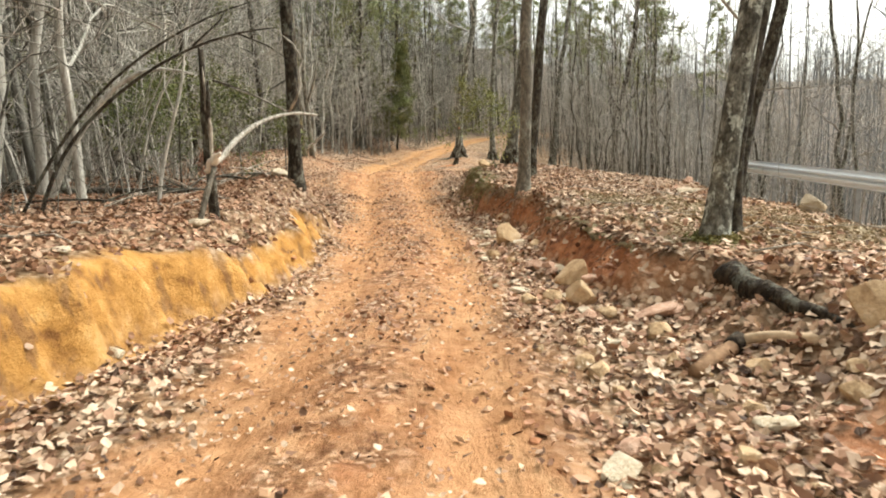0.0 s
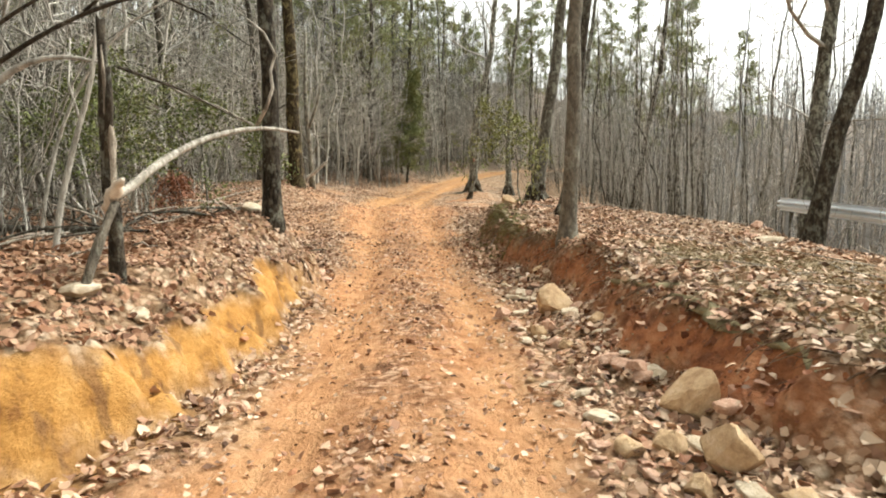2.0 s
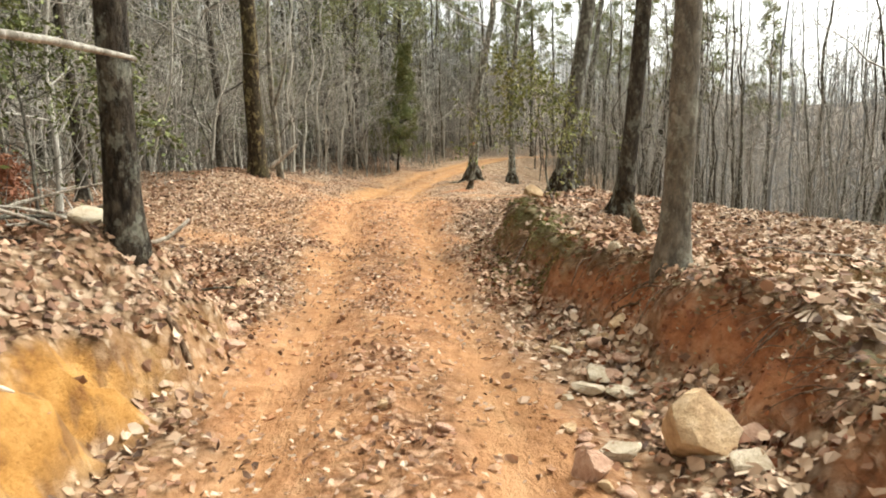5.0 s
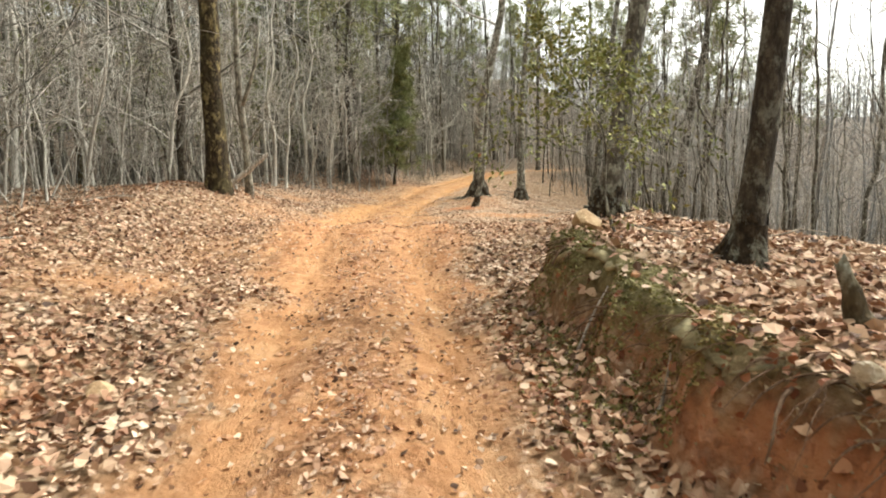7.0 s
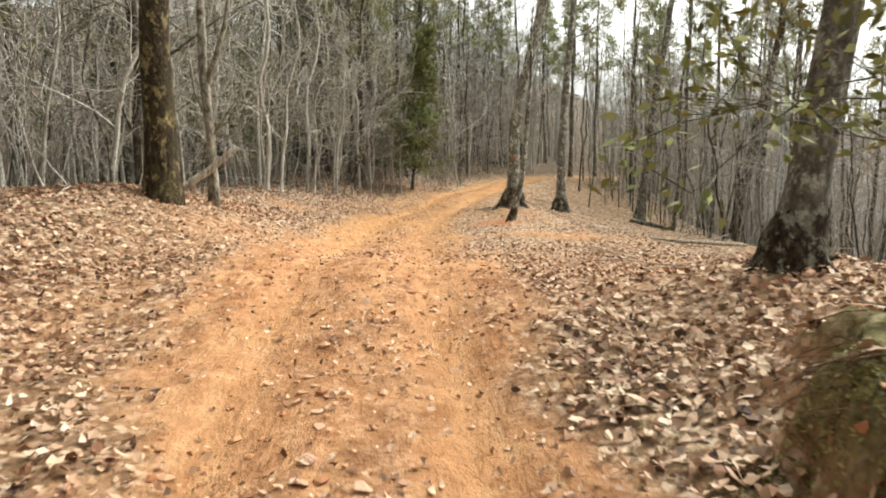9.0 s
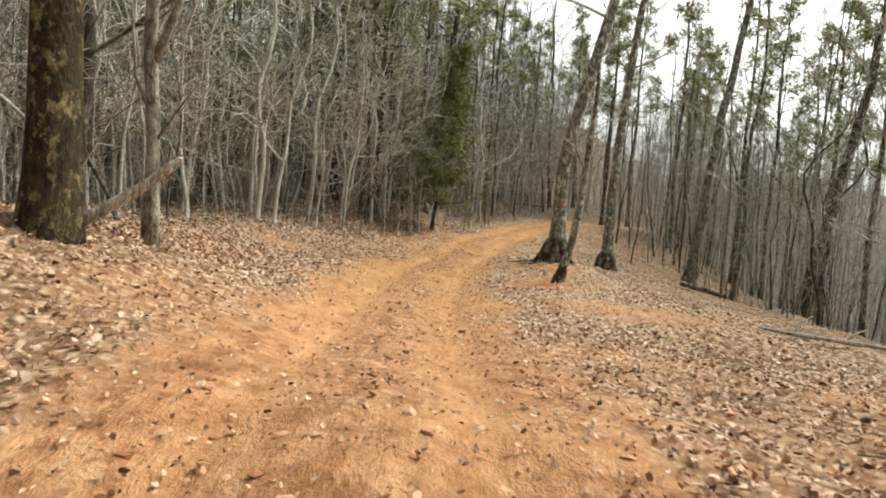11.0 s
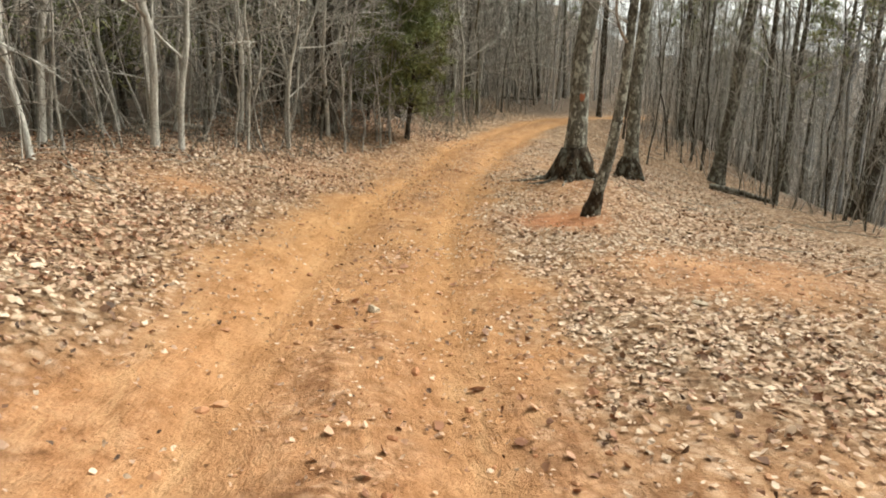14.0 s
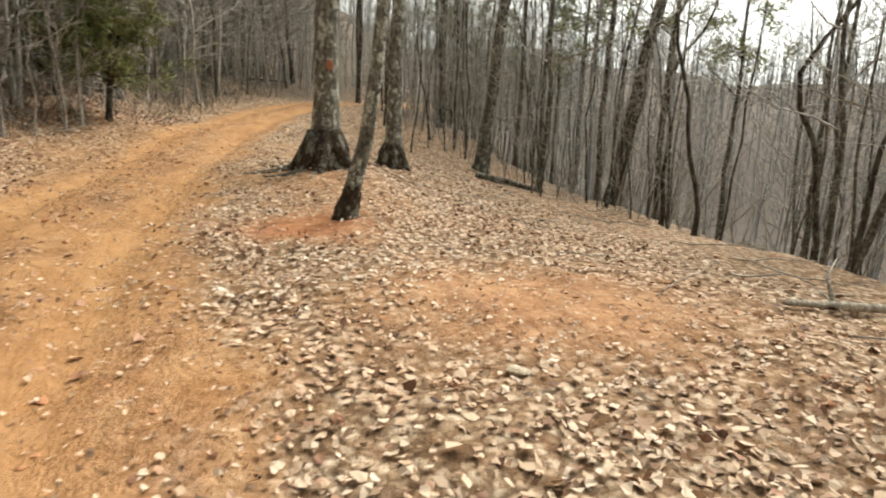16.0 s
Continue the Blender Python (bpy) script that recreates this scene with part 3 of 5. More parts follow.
def trunk_line(rng, tall, lean=(0, 0), wobble=0.05, n=12, knots=()):
    """A trunk's middle line from its foot; knots give (height, x, y) that it passes through."""
    hs = [tall * (i / n) for i in range(n + 1)]
    ph = [rng.uniform(0, 6.3) for _ in range(4)]
    kz = [k[0] for k in knots]
    out = []
    for h in hs:
        if knots:
            i = max(0, min(len(kz) - 2, sum(1 for z in kz if z <= h) - 1)) if len(kz) > 1 else 0
            a, b = knots[i], knots[min(i + 1, len(knots) - 1)]
            t = (h - a[0]) / max(b[0] - a[0], 1e-6)
            t = t if h <= kz[-1] else 1 + (h - b[0]) / max(b[0] - a[0], 1e-6) * 0.55
            x, y = a[1] + (b[1] - a[1]) * t, a[2] + (b[2] - a[2]) * t
        else:
            x, y = lean[0] * h, lean[1] * h
        w = wobble * min(h, 3.0)
        x += w * (math.sin(h * 0.9 + ph[0]) - math.sin(ph[0])) * 0.5 + w * 0.4 * (math.sin(h * 2.3 + ph[1]) - math.sin(ph[1]))
        y += w * (math.sin(h * 0.8 + ph[2]) - math.sin(ph[2])) * 0.5
        out.append((x, y, h))
    return out


def tree_meshes(seed, tall, r, lean=(0, 0), wobble=0.05, limbs=16, clear=0.35, reach=0.28, depth=2, twigs=5, sides=8,
                knots=(), flare=1.6, thin=0.006, rise=0.3, leafy=None, limb_sides=3, wander=0.22, stout=0.5, lift=(0.2, 0.9)):
    rng = random.Random(seed)
    line = trunk_line(rng, tall, lean, wobble, 14, knots)
    extra = [(line[0][0], line[0][1], -0.25)] + [line[0]]
    low = []
    for h in (0.12, 0.3, 0.6):
        if h < line[1][2]:
            p, _ = along([line[0], line[1]], h / line[1][2])
            low.append(tuple(p))
    pts = extra + low + line[1:]
    rads = []
    for p in pts:
        f = max(p[2], 0) / tall
        taper = (1 - f) ** 0.75 * 0.94 + 0.06
        rads.append(max(r * taper * (1 + (flare - 1) * math.exp(-max(p[2], 0) / (r * 1.7))), thin))
    body, crown = Shape(), Shape()
    body.tube(pts, rads, sides)
    # rough the bark line a little
    for i, (x, y, z) in enumerate(body.v):
        k = 1 + 0.10 * noise.noise(Vector((x * 7 / max(r * 6, 0.2), y * 7 / max(r * 6, 0.2), z * 1.2)) + Vector((seed, 0, 0)))
        p, _ = along(line, min(max(z / tall, 0), 1))
        body.v[i] = (p.x + (x - p.x) * k, p.y + (y - p.y) * k, z)
    ends = [] if leafy else None
    for k in range(limbs):
        f = clear + (0.97 - clear) * (k + rng.random()) / limbs
        p, axis = along(line, f)
        a = rng.uniform(0, 2 * math.pi)
        out = (Vector((math.cos(a), math.sin(a), 0)) + Vector((0, 0, rng.uniform(*lift)))).normalized()
        length = tall * reach * (1.15 - f) * rng.uniform(0.6, 1.25)
        bough(crown, rng, p, out, length, max(r * (1 - f) * stout, thin * 1.5), depth, rise, limb_sides, twigs, 5, thin, ends, wander)
    foliage = None
    if leafy:
        foliage = Shape()
        leafy(foliage, rng, ends)
    return body, crown, foliage


def needle_tufts(shape, rng, ends, per=16, size=0.3, width=0.05):
    for p, w in ends:
        for _ in range(per):
            o = p + anywhere(rng) * size * 0.55
            way = (w * 0.6 + anywhere(rng)).normalized()
            shape.blade(o, way, way.cross(anywhere(rng)).normalized(), size * rng.uniform(0.6, 1.2), width)


def broad_leaves(shape, rng, ends, per=14, size=0.11, spread_=0.28):
    for p, w in ends:
        for _ in range(per):
            o = p + anywhere(rng) * spread_ * rng.random()
            way = (w + anywhere(rng) + Vector((0, 0, -0.2))).normalized()
            shape.leaf(o, way, way.cross(anywhere(rng)).normalized(), size * rng.uniform(0.7, 1.3), size * 0.45)


def make_tree(name, at, label, shapes, wood, twig_wood, group="", leaf_mat=None, category="tree"):
    ob = thing(name, at, label, category, group)
    body, crown, foliage = shapes
    part("trunk", body.mesh("trunk", wood), ob)
    if crown.v:
        tagged(part("crown", crown.mesh("crown", twig_wood), ob), kind="stuff")
    if foliage:
        tagged(part("foliage", foliage.mesh("foliage", leaf_mat, False), ob), kind="stuff")
    return ob


# ---- trees that stand by the track ----


def own_tree(name, label, x, y, tall, r, seed, wood, twig_wood, top=None, **more):
    """A tree of its own shape; top is (height, dx, dy) to which its trunk leans."""
    z = height(x, y) - 0.03
    knots = [(0, 0, 0)] + list(top or [(tall, 0, 0)])
    roots = more.pop("roots", 0)
    more.setdefault("wobble", 0.022)
    shapes = tree_meshes(seed, tall, r, knots=knots, **more)
    ob = make_tree(name, (x, y, z), label, shapes, wood, twig_wood)
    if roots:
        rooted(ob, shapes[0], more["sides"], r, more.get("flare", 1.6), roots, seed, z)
    return ob


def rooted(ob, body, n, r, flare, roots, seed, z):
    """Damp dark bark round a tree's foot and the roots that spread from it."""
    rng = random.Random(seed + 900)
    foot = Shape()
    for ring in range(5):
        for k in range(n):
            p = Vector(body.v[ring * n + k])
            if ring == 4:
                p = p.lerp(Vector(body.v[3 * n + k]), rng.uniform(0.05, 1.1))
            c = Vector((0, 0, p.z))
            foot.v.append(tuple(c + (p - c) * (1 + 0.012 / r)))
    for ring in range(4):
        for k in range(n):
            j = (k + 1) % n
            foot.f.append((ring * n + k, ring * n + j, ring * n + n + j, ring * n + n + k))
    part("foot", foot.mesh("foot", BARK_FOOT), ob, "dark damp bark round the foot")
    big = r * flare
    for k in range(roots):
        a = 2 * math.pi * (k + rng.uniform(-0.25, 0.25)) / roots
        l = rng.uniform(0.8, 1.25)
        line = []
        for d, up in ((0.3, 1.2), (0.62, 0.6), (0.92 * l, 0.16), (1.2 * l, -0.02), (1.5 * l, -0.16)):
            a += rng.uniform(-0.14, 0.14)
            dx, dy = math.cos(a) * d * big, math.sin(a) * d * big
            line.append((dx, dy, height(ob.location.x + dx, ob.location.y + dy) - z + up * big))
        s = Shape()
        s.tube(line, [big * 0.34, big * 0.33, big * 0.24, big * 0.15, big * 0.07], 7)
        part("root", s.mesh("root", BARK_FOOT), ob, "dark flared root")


own_tree("oak_tree", "rough grey-barked tree with a mossy foot on the bank", 2.42, 6.84, 15, 0.128, 11, BARK_LICHEN, BARK_TWIG, [(2.2, 0.32, 0.1), (6, 1.1, 0.3)], clear=0.3, sides=14, limbs=18, flare=1.45)
own_tree("oak_tree", "slim dark tree growing beside a thicker trunk", 2.74, 7.2, 13, 0.09, 12, BARK_DARK, BARK_TWIG, [(1.2, 0.02, 0), (2.3, 0.25, 0.1), (6, 1.2, 0.3)], clear=0.3, sides=12)
own_tree("poplar_tree", "straight tan-grey tree at the edge of the cut bank", 0.80, 12.2, 14, 0.115, 13, BARK_TAN, BARK_TWIG, [(2.4, 0.1, 0), (6, 0.3, 0.1)], clear=0.45, sides=14, flare=1.45)
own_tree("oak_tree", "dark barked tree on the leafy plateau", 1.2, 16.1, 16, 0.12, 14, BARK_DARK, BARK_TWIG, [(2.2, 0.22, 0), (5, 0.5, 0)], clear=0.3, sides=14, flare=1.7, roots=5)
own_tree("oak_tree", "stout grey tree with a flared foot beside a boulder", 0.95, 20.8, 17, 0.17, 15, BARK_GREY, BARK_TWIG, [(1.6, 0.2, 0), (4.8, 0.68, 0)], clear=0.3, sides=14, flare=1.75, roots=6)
own_tree("pine_trunk_tree", "straight dark tree on the bank beside a pale rock", -3.33, 11.62, 14, 0.125, 16, BARK_DARK, BARK_TWIG, [(2.5, 0.1, 0), (8, 0.2, 0.1)], clear=0.4, sides=14, flare=1.35)
own_tree("oak_tree", "big mossy old tree with ivy-dark bark", -6.98, 24.9, 17, 0.25, 17, BARK_IVY, BARK_TWIG, [(4.1, -0.05, 0), (9, -0.2, 0)], clear=0.35, sides=16, flare=1.3)
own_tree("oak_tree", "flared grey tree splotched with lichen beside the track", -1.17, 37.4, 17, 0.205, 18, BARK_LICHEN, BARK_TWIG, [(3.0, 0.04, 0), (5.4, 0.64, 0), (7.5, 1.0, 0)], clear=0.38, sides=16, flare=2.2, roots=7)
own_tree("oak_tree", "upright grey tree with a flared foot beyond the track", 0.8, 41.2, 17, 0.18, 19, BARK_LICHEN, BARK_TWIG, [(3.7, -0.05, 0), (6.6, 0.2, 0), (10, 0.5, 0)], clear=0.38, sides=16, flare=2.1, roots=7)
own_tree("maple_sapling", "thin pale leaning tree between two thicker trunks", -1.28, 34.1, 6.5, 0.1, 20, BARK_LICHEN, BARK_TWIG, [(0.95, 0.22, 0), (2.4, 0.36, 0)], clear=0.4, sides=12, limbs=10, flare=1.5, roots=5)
own_tree("poplar_tree", "tall bare slim tree on the open slope", 5.2, 47.4, 20, 0.22, 22, BARK_GREY, BARK_TWIG, [(7.1, 0.7, 0), (12.6, 1.5, 0)], clear=0.55, sides=12)
own_tree("oak_tree", "dark leaning tree on the falling hillside", 8.75, 44.7, 18, 0.24, 23, BARK_DARK, BARK_TWIG, [(4.3, 0.66, 0), (8.5, 1.43, 0)], clear=0.4, sides=12)
own_tree("oak_tree", "dark tree leaning out behind the guardrail", 6.3, 16.6, 16, 0.19, 24, BARK_DARK, BARK_TWIG, [(2.4, 0.36, 0), (4.5, 0.85, 0)], clear=0.3, sides=12)
own_tree("oak_tree", "grey forked tree behind the guardrail", 7.6, 19.5, 17, 0.2, 25, BARK_GREY, BARK_TWIG, [(3, 0.1, 0), (6, 0.3, 0)], clear=0.25, sides=12)
PALE_TREES = []
for i, (x, y, tall, r, top) in enumerate([(-8.85, 34.7, 9.5, 0.075, [(3.9, 0.27, 0), (6.3, 0.23, 0)]), (-8.5, 34.95, 9.0, 0.06, [(3.3, 0.27, 0), (6.4, 0.52, 0)]),
                                          (-10.45, 34.0, 8.5, 0.07, [(3.2, 0.2, 0), (5.7, 1.15, 0)]), (-9.42, 32.3, 8.0, 0.05, [(3.0, -0.25, 0), (6, 0.1, 0)]),
                                          (-8.0, 36.9, 7.5, 0.035, [(4, 0.3, 0)]), (-9.7, 30.2, 7.0, 0.04, [(3, 0.35, 0), (6, 0.2, 0)]),
                                          (-10.8, 32.2, 9.0, 0.05, [(4, -0.3, 0)]), (-7.9, 39.2, 7.0, 0.035, [(3, -0.2, 0)]),
                                          (-9.4, 27.3, 8.5, 0.06, [(4, 0.4, 0)]), (-10.6, 26.0, 8.0, 0.055, [(4, -0.4, 0)])]):
    PALE_TREES.append(own_tree("pale_sapling", "pale slender bare tree with spreading white twigs in the thicket", x, y, tall, r, 60 + i, BARK_PALE, BARK_PALE, top, clear=0.16, limbs=13, reach=0.36, rise=0.03, sides=8, flare=1.3, wobble=0.09, thin=0.012, twigs=4, wander=0.42, stout=0.62))

# ---- the woods ----


def clear_of_track(x, y):
    return abs(x - float(road_middle(y))) > (2.4 if y < 62 else 1.8)


def stand(rng, x, y, size, tilt=4.0):
    """Set a copy of a tree on the ground, turned and sized at will."""
    m = pose(x, y, height(x, y) - 0.04, rng.gauss(0, tilt * 0.5), rng.gauss(0, tilt * 0.5), rng.uniform(0, 360)) @ Matrix.Scale(size, 4)
    return m


def plant(seed, kinds, count, pick, sizes=(0.8, 1.2), tilt=4.0, gap=0.5):
    """Plant copies of some trees at places that pick(rng) proposes."""
    rng = random.Random(seed)
    taken, used, tries = [], set(), 0
    while len(taken) < count and tries < count * 60:
        tries += 1
        x, y = pick(rng)
        if not clear_of_track(x, y) or any((x - a) ** 2 + (y - b) ** 2 < gap * gap for a, b in taken):
            continue
        taken.append((x, y))
        k = rng.randrange(len(kinds))
        m = stand(rng, x, y, rng.uniform(*sizes), tilt)
        if k in used:
            copy_thing(kinds[k], m)
        else:
            used.add(k)
            kinds[k].matrix_basis = m
    for k, ob in enumerate(kinds):
        if k not in used:
            x, y = pick(rng)
            ob.matrix_basis = stand(rng, x, y, 1.0, tilt)


def left_near(rng):
    y = rng.uniform(3, 62)
    return float(wood_edge(y)) - abs(rng.gauss(0, 3.2)) - 0.1, y


def left_deep(rng):
    y = rng.uniform(-4, 75)
    return float(wood_edge(y)) - rng.uniform(0.4, 17), y


def right_near(rng):
    y = rng.uniform(6, 75)
    return float(right_wood_edge(y)) + abs(rng.gauss(0, 7)), y


def right_close(rng):
    y = rng.uniform(22, 62)
    return float(right_wood_edge(y)) + rng.uniform(-0.4, 6), y


def ahead(rng):
    y = rng.uniform(47, 85)
    return float(road_middle(min(y, 62))) + rng.choice((-1, 1)) * rng.uniform(2.4, 11), y


saplings = [make_tree("sapling", (0, 0, 0), "slender bare sapling with pale grey bark at the wood's edge",
                      tree_meshes(100 + i, 6.5 + i * 0.6, 0.03 + 0.008 * (i % 3), wobble=0.16 if i % 2 else 0.09, lean=(0.1 * (i % 3 - 1), 0.05), limbs=13, clear=0.1, reach=0.34, twigs=4, sides=6, thin=0.011, flare=1.3, rise=0.03, wander=0.38),
                      (BARK_TWIG, BARK_GREY)[i % 2], (BARK_TWIG, BARK_DEEP)[i % 2], "saplings of the thicket", category="sapling") for i in range(6)]
plant(1, saplings, 115, left_near, (0.6, 1.25), 11.0, 0.35)
plant(11, [copy_thing(p, Matrix()) for p in PALE_TREES], 86, left_near, (0.7, 1.2), 8.0, 0.6)
young = [make_tree("young_tree", (0, 0, 0), "bare young forest tree with grey-brown bark",
                   tree_meshes(120 + i, 11 + i * 0.8, (0.045, 0.06, 0.085, 0.05, 0.1, 0.065)[i], wobble=0.05, lean=(0.02 * (i % 3 - 1), 0.01), limbs=16, clear=0.12, reach=0.3, twigs=4, sides=7, thin=0.01, rise=0.08),
                   (BARK_GREY, BARK_DARK, BARK_MOSS)[i % 3], BARK_DEEP, "young trees of the wood") for i in range(6)]
plant(2, young, 84, left_deep, (0.75, 1.2), 4.0, 0.8)
slope = [make_tree("slope_tree", (0, 0, 0), "tall bare dark tree on the falling hillside",
                   tree_meshes(140 + i, 14 + i * 0.7, (0.035, 0.05, 0.065, 0.08, 0.11, 0.045)[i], wobble=0.07, lean=(0.05 * (i % 3 - 1), 0.02), limbs=14, clear=0.2, reach=0.28, twigs=3, sides=7, thin=0.012, rise=0.15, wander=0.34),
                   (BARK_GREY, BARK_GREY, BARK_DARK)[i % 3], BARK_TWIG, "trees of the hillside") for i in range(6)]
plant(3, slope, 76, right_near, (0.6, 1.1), 9.0, 0.8)
plant(8, [copy_thing(s, Matrix()) for s in slope[:4]], 60, right_close, (0.45, 1.0), 5.0, 0.7)
plant(4, [copy_thing(s, Matrix()) for s in slope[:3] + young[:3]], 58, ahead, (0.6, 1.0), 5.0, 0.8)


def pine_crown(shape, rng, ends):
    needle_tufts(shape, rng, ends, per=14, size=0.4, width=0.065)


def dense_crown(shape, rng, ends):
    needle_tufts(shape, rng, ends, per=9, size=0.32, width=0.05)


def full_crown(shape, rng, ends):
    needle_tufts(shape, rng, ends, per=10, size=0.34, width=0.05)


def cedar_crown(shape, rng, ends):
    needle_tufts(shape, rng, ends, per=15, size=0.24, width=0.032)


pines = [make_tree("pine_tree", (0, 0, 0), "tall slim pine with a sparse dark green crown",
                   tree_meshes(160 + i, 15 + i * 1.5, 0.13 + 0.02 * i, wobble=0.03, limbs=24, clear=0.45, reach=0.19, twigs=2, sides=8, thin=0.009, rise=0.1, leafy=pine_crown),
                   BARK_PINE, BARK_PINE, "pines of the wood", NEEDLES) for i in range(3)]


def pine_places(rng):
    if rng.random() < 0.3:
        y = rng.uniform(46, 80)
        return rng.uniform(-14, -5.5) + max(y - 55, 0) * 0.2, y
    y = rng.uniform(54, 88)
    return rng.uniform(-4, 17), y


plant(5, pines, 22, pine_places, (0.7, 1.1), 2.5, 1.3)
for x, y, kind, size in [(-4.1, 58, 0, 1.0), (-1.6, 60.4, 0, 0.78), (11.4, 56, 1, 1.2), (13.6, 54, 0, 1.25), (15.4, 60, 2, 1.1), (9.4, 63, 1, 1.0), (17.5, 50, 1, 1.1), (5.6, 66, 2, 0.95), (8.6, 52.5, 1, 1.05), (6.9, 58.5, 0, 1.1), (12.4, 47.5, 0, 1.12), (3.4, 63, 0, 0.95)]:
    copy_thing(pines[kind], pose(x, y, height(x, y) - 0.05, 0, 0, x * 50) @ Matrix.Scale(size, 4))
deep_pines = [copy_thing(p, Matrix()) for p in pines]
plant(6, deep_pines, 16, lambda r: (r.uniform(-20, -11.5), r.uniform(12, 62)), (0.9, 1.2), 2.0, 2.0)

cedar = make_tree("cedar_tree", (-5.4, 42.7, height(-5.4, 42.7) - 0.1), "narrow green cedar at the edge of the thicket",
                  tree_meshes(180, 6.8, 0.07, knots=[(0, 0, 0), (5.6, 0.5, 0)], wobble=0.02, limbs=110, clear=0.09, reach=0.16, twigs=4, sides=8, rise=0.15, leafy=cedar_crown), BARK_DARK, BARK_DARK, "", CEDAR)
copy_thing(cedar, pose(-6.9, 44.6, height(-6.9, 44.6) - 0.1, 0, 0, 80) @ Matrix.Scale(0.8, 4))
make_tree("pine_tree", (-7.45, 41.5, height(-7.45, 41.5) - 0.03), "tall dark-trunked pine with a full green crown at the thicket's edge",
                      tree_meshes(183, 15, 0.2, knots=[(0, 0, 0), (8.7, 0.3, 0)], wobble=0.02, limbs=46, clear=0.31, reach=0.24, twigs=4, sides=12, rise=0.1, leafy=full_crown), BARK_DARK, BARK_PINE, "", NEEDLES)
big_pine = make_tree("pine_tree", (-6.2, 47.5, height(-6.2, 47.5) - 0.03), "tall full pine with dense green boughs behind the cedar",
                     tree_meshes(181, 17, 0.2, knots=[(0, 0, 0), (8, 0.6, 0)], wobble=0.02, limbs=36, clear=0.3, reach=0.2, twigs=3, sides=10, rise=0.1, leafy=dense_crown), BARK_DARK, BARK_PINE, "", NEEDLES)
copy_thing(big_pine, pose(-8.6, 50.5, height(-8.6, 50.5) - 0.03, 0, 0, 130) @ Matrix.Scale(1.05, 4))
young_pine = make_tree("young_pine", (-12.6, 33.0, height(-12.6, 33.0) - 0.05), "young full pine with dark green boughs deep in the thicket",
                       tree_meshes(182, 7.5, 0.08, wobble=0.03, limbs=34, clear=0.08, reach=0.26, twigs=3, sides=8, rise=0.15, leafy=dense_crown), BARK_DARK, BARK_DARK, "young pines of the thicket", NEEDLES)
rng = random.Random(72)
for x, y in [(-11.6, 38.6), (-13.2, 41.0), (-10.8, 43.8), (-10.6, 48.6), (-14.4, 29.5), (-14.6, 22.0), (-13.6, 18.4), (-11.0, 14.0), (-12.6, 10.0), (-9.4, 52.5)]:
    copy_thing(young_pine, pose(x, y, height(x, y) - 0.05, 0, 0, rng.uniform(0, 360)) @ Matrix.Scale(rng.uniform(0.75, 1.2), 4))
rng = random.Random(71)
for x, y in [(-21, 8), (-18, 15), (-23, 20), (-18, 27), (-22, 33), (-20, 43), (-17, 58), (-14, 68), (-24, 50), (-15, 6)]:
    copy_thing(big_pine, pose(x, y, height(x, y) - 0.05, 0, 0, rng.uniform(0, 360)) @ Matrix.Scale(rng.uniform(0.75, 1.1), 4))
copy_thing(big_pine, pose(-9.8, 45.5, height(-9.8, 45.5) - 0.03, 0, 0, 250) @ Matrix.Scale(0.95, 4))


for x, y, a in [(-6.3, 40.6, 20), (-5.95, 41.4, 100), (-6.15, 42.0, 200), (-5.75, 41.9, 300), (-6.6, 39.9, 160), (-5.9, 42.6, 250), (-6.8, 41.0, 60)]:
    copy_thing(saplings[a % 6], pose(x, y, height(x, y) - 0.04, 2, -3, a) @ Matrix.Scale(0.6 + a / 900, 4))


def far_woods(name, label, seed, count, limbs, twigs, thick, place, wood, sizes=(0.7, 1.25)):
    """Bare woods that close the view, too many to tell apart, in one mesh."""
    rng = random.Random(seed)
    kinds = []
    for i in range(6):
        s = Shape()
        r2 = random.Random(seed * 10 + i)
        tall = 11.5 + i
        line = trunk_line(r2, tall, (0.02 * i - 0.05, 0.02), 0.07, 5)
        s.tube(line, [thick * (0.6 + 0.15 * i) * (1 - 0.85 * p[2] / tall) for p in line], 4, False)
        for k in range(limbs):
            p, _ = along(line, 0.12 + 0.86 * (k + r2.random()) / limbs)
            a = r2.uniform(0, 6.28)
            out = Vector((math.cos(a), math.sin(a), r2.uniform(0.2, 1.2))).normalized()
            bough(s, r2, p, out, tall * 0.22 * r2.uniform(0.5, 1.2), thick * 0.34, 1, 0.3, 3, twigs, 2, thick * 0.2)
        kinds.append((np.array(s.v), np.array([f for f in s.f if len(f) == 4])))
    spots = []
    while len(spots) < count:
        x, y = place(rng)
        if clear_of_track(x, y):
            spots.append((x, y))
    zs = heights(np.array([p[0] for p in spots]), np.array([p[1] for p in spots]))
    vs, fs, n = [], [], 0
    for (x, y), z in zip(spots, zs):
        v, f = kinds[rng.randrange(6)]
        a, k = rng.uniform(0, 6.28), rng.uniform(*sizes)
        turn = np.array([[math.cos(a), -math.sin(a), 0], [math.sin(a), math.cos(a), 0], [0, 0, 1]])
        vs.append(v @ turn.T * k + (x, y, z - 0.2))
        fs.append(f + n)
        n += len(v)
    me = mesh_from(name, np.concatenate(vs).tolist(), np.concatenate(fs).tolist(), wood)
    return tagged(new(name, me), label, "woods", kind="stuff")


def left_woods(rng):
    y = rng.uniform(-10, 95)
    return float(wood_edge(min(y, 70))) - 3 - rng.uniform(0, 30), y


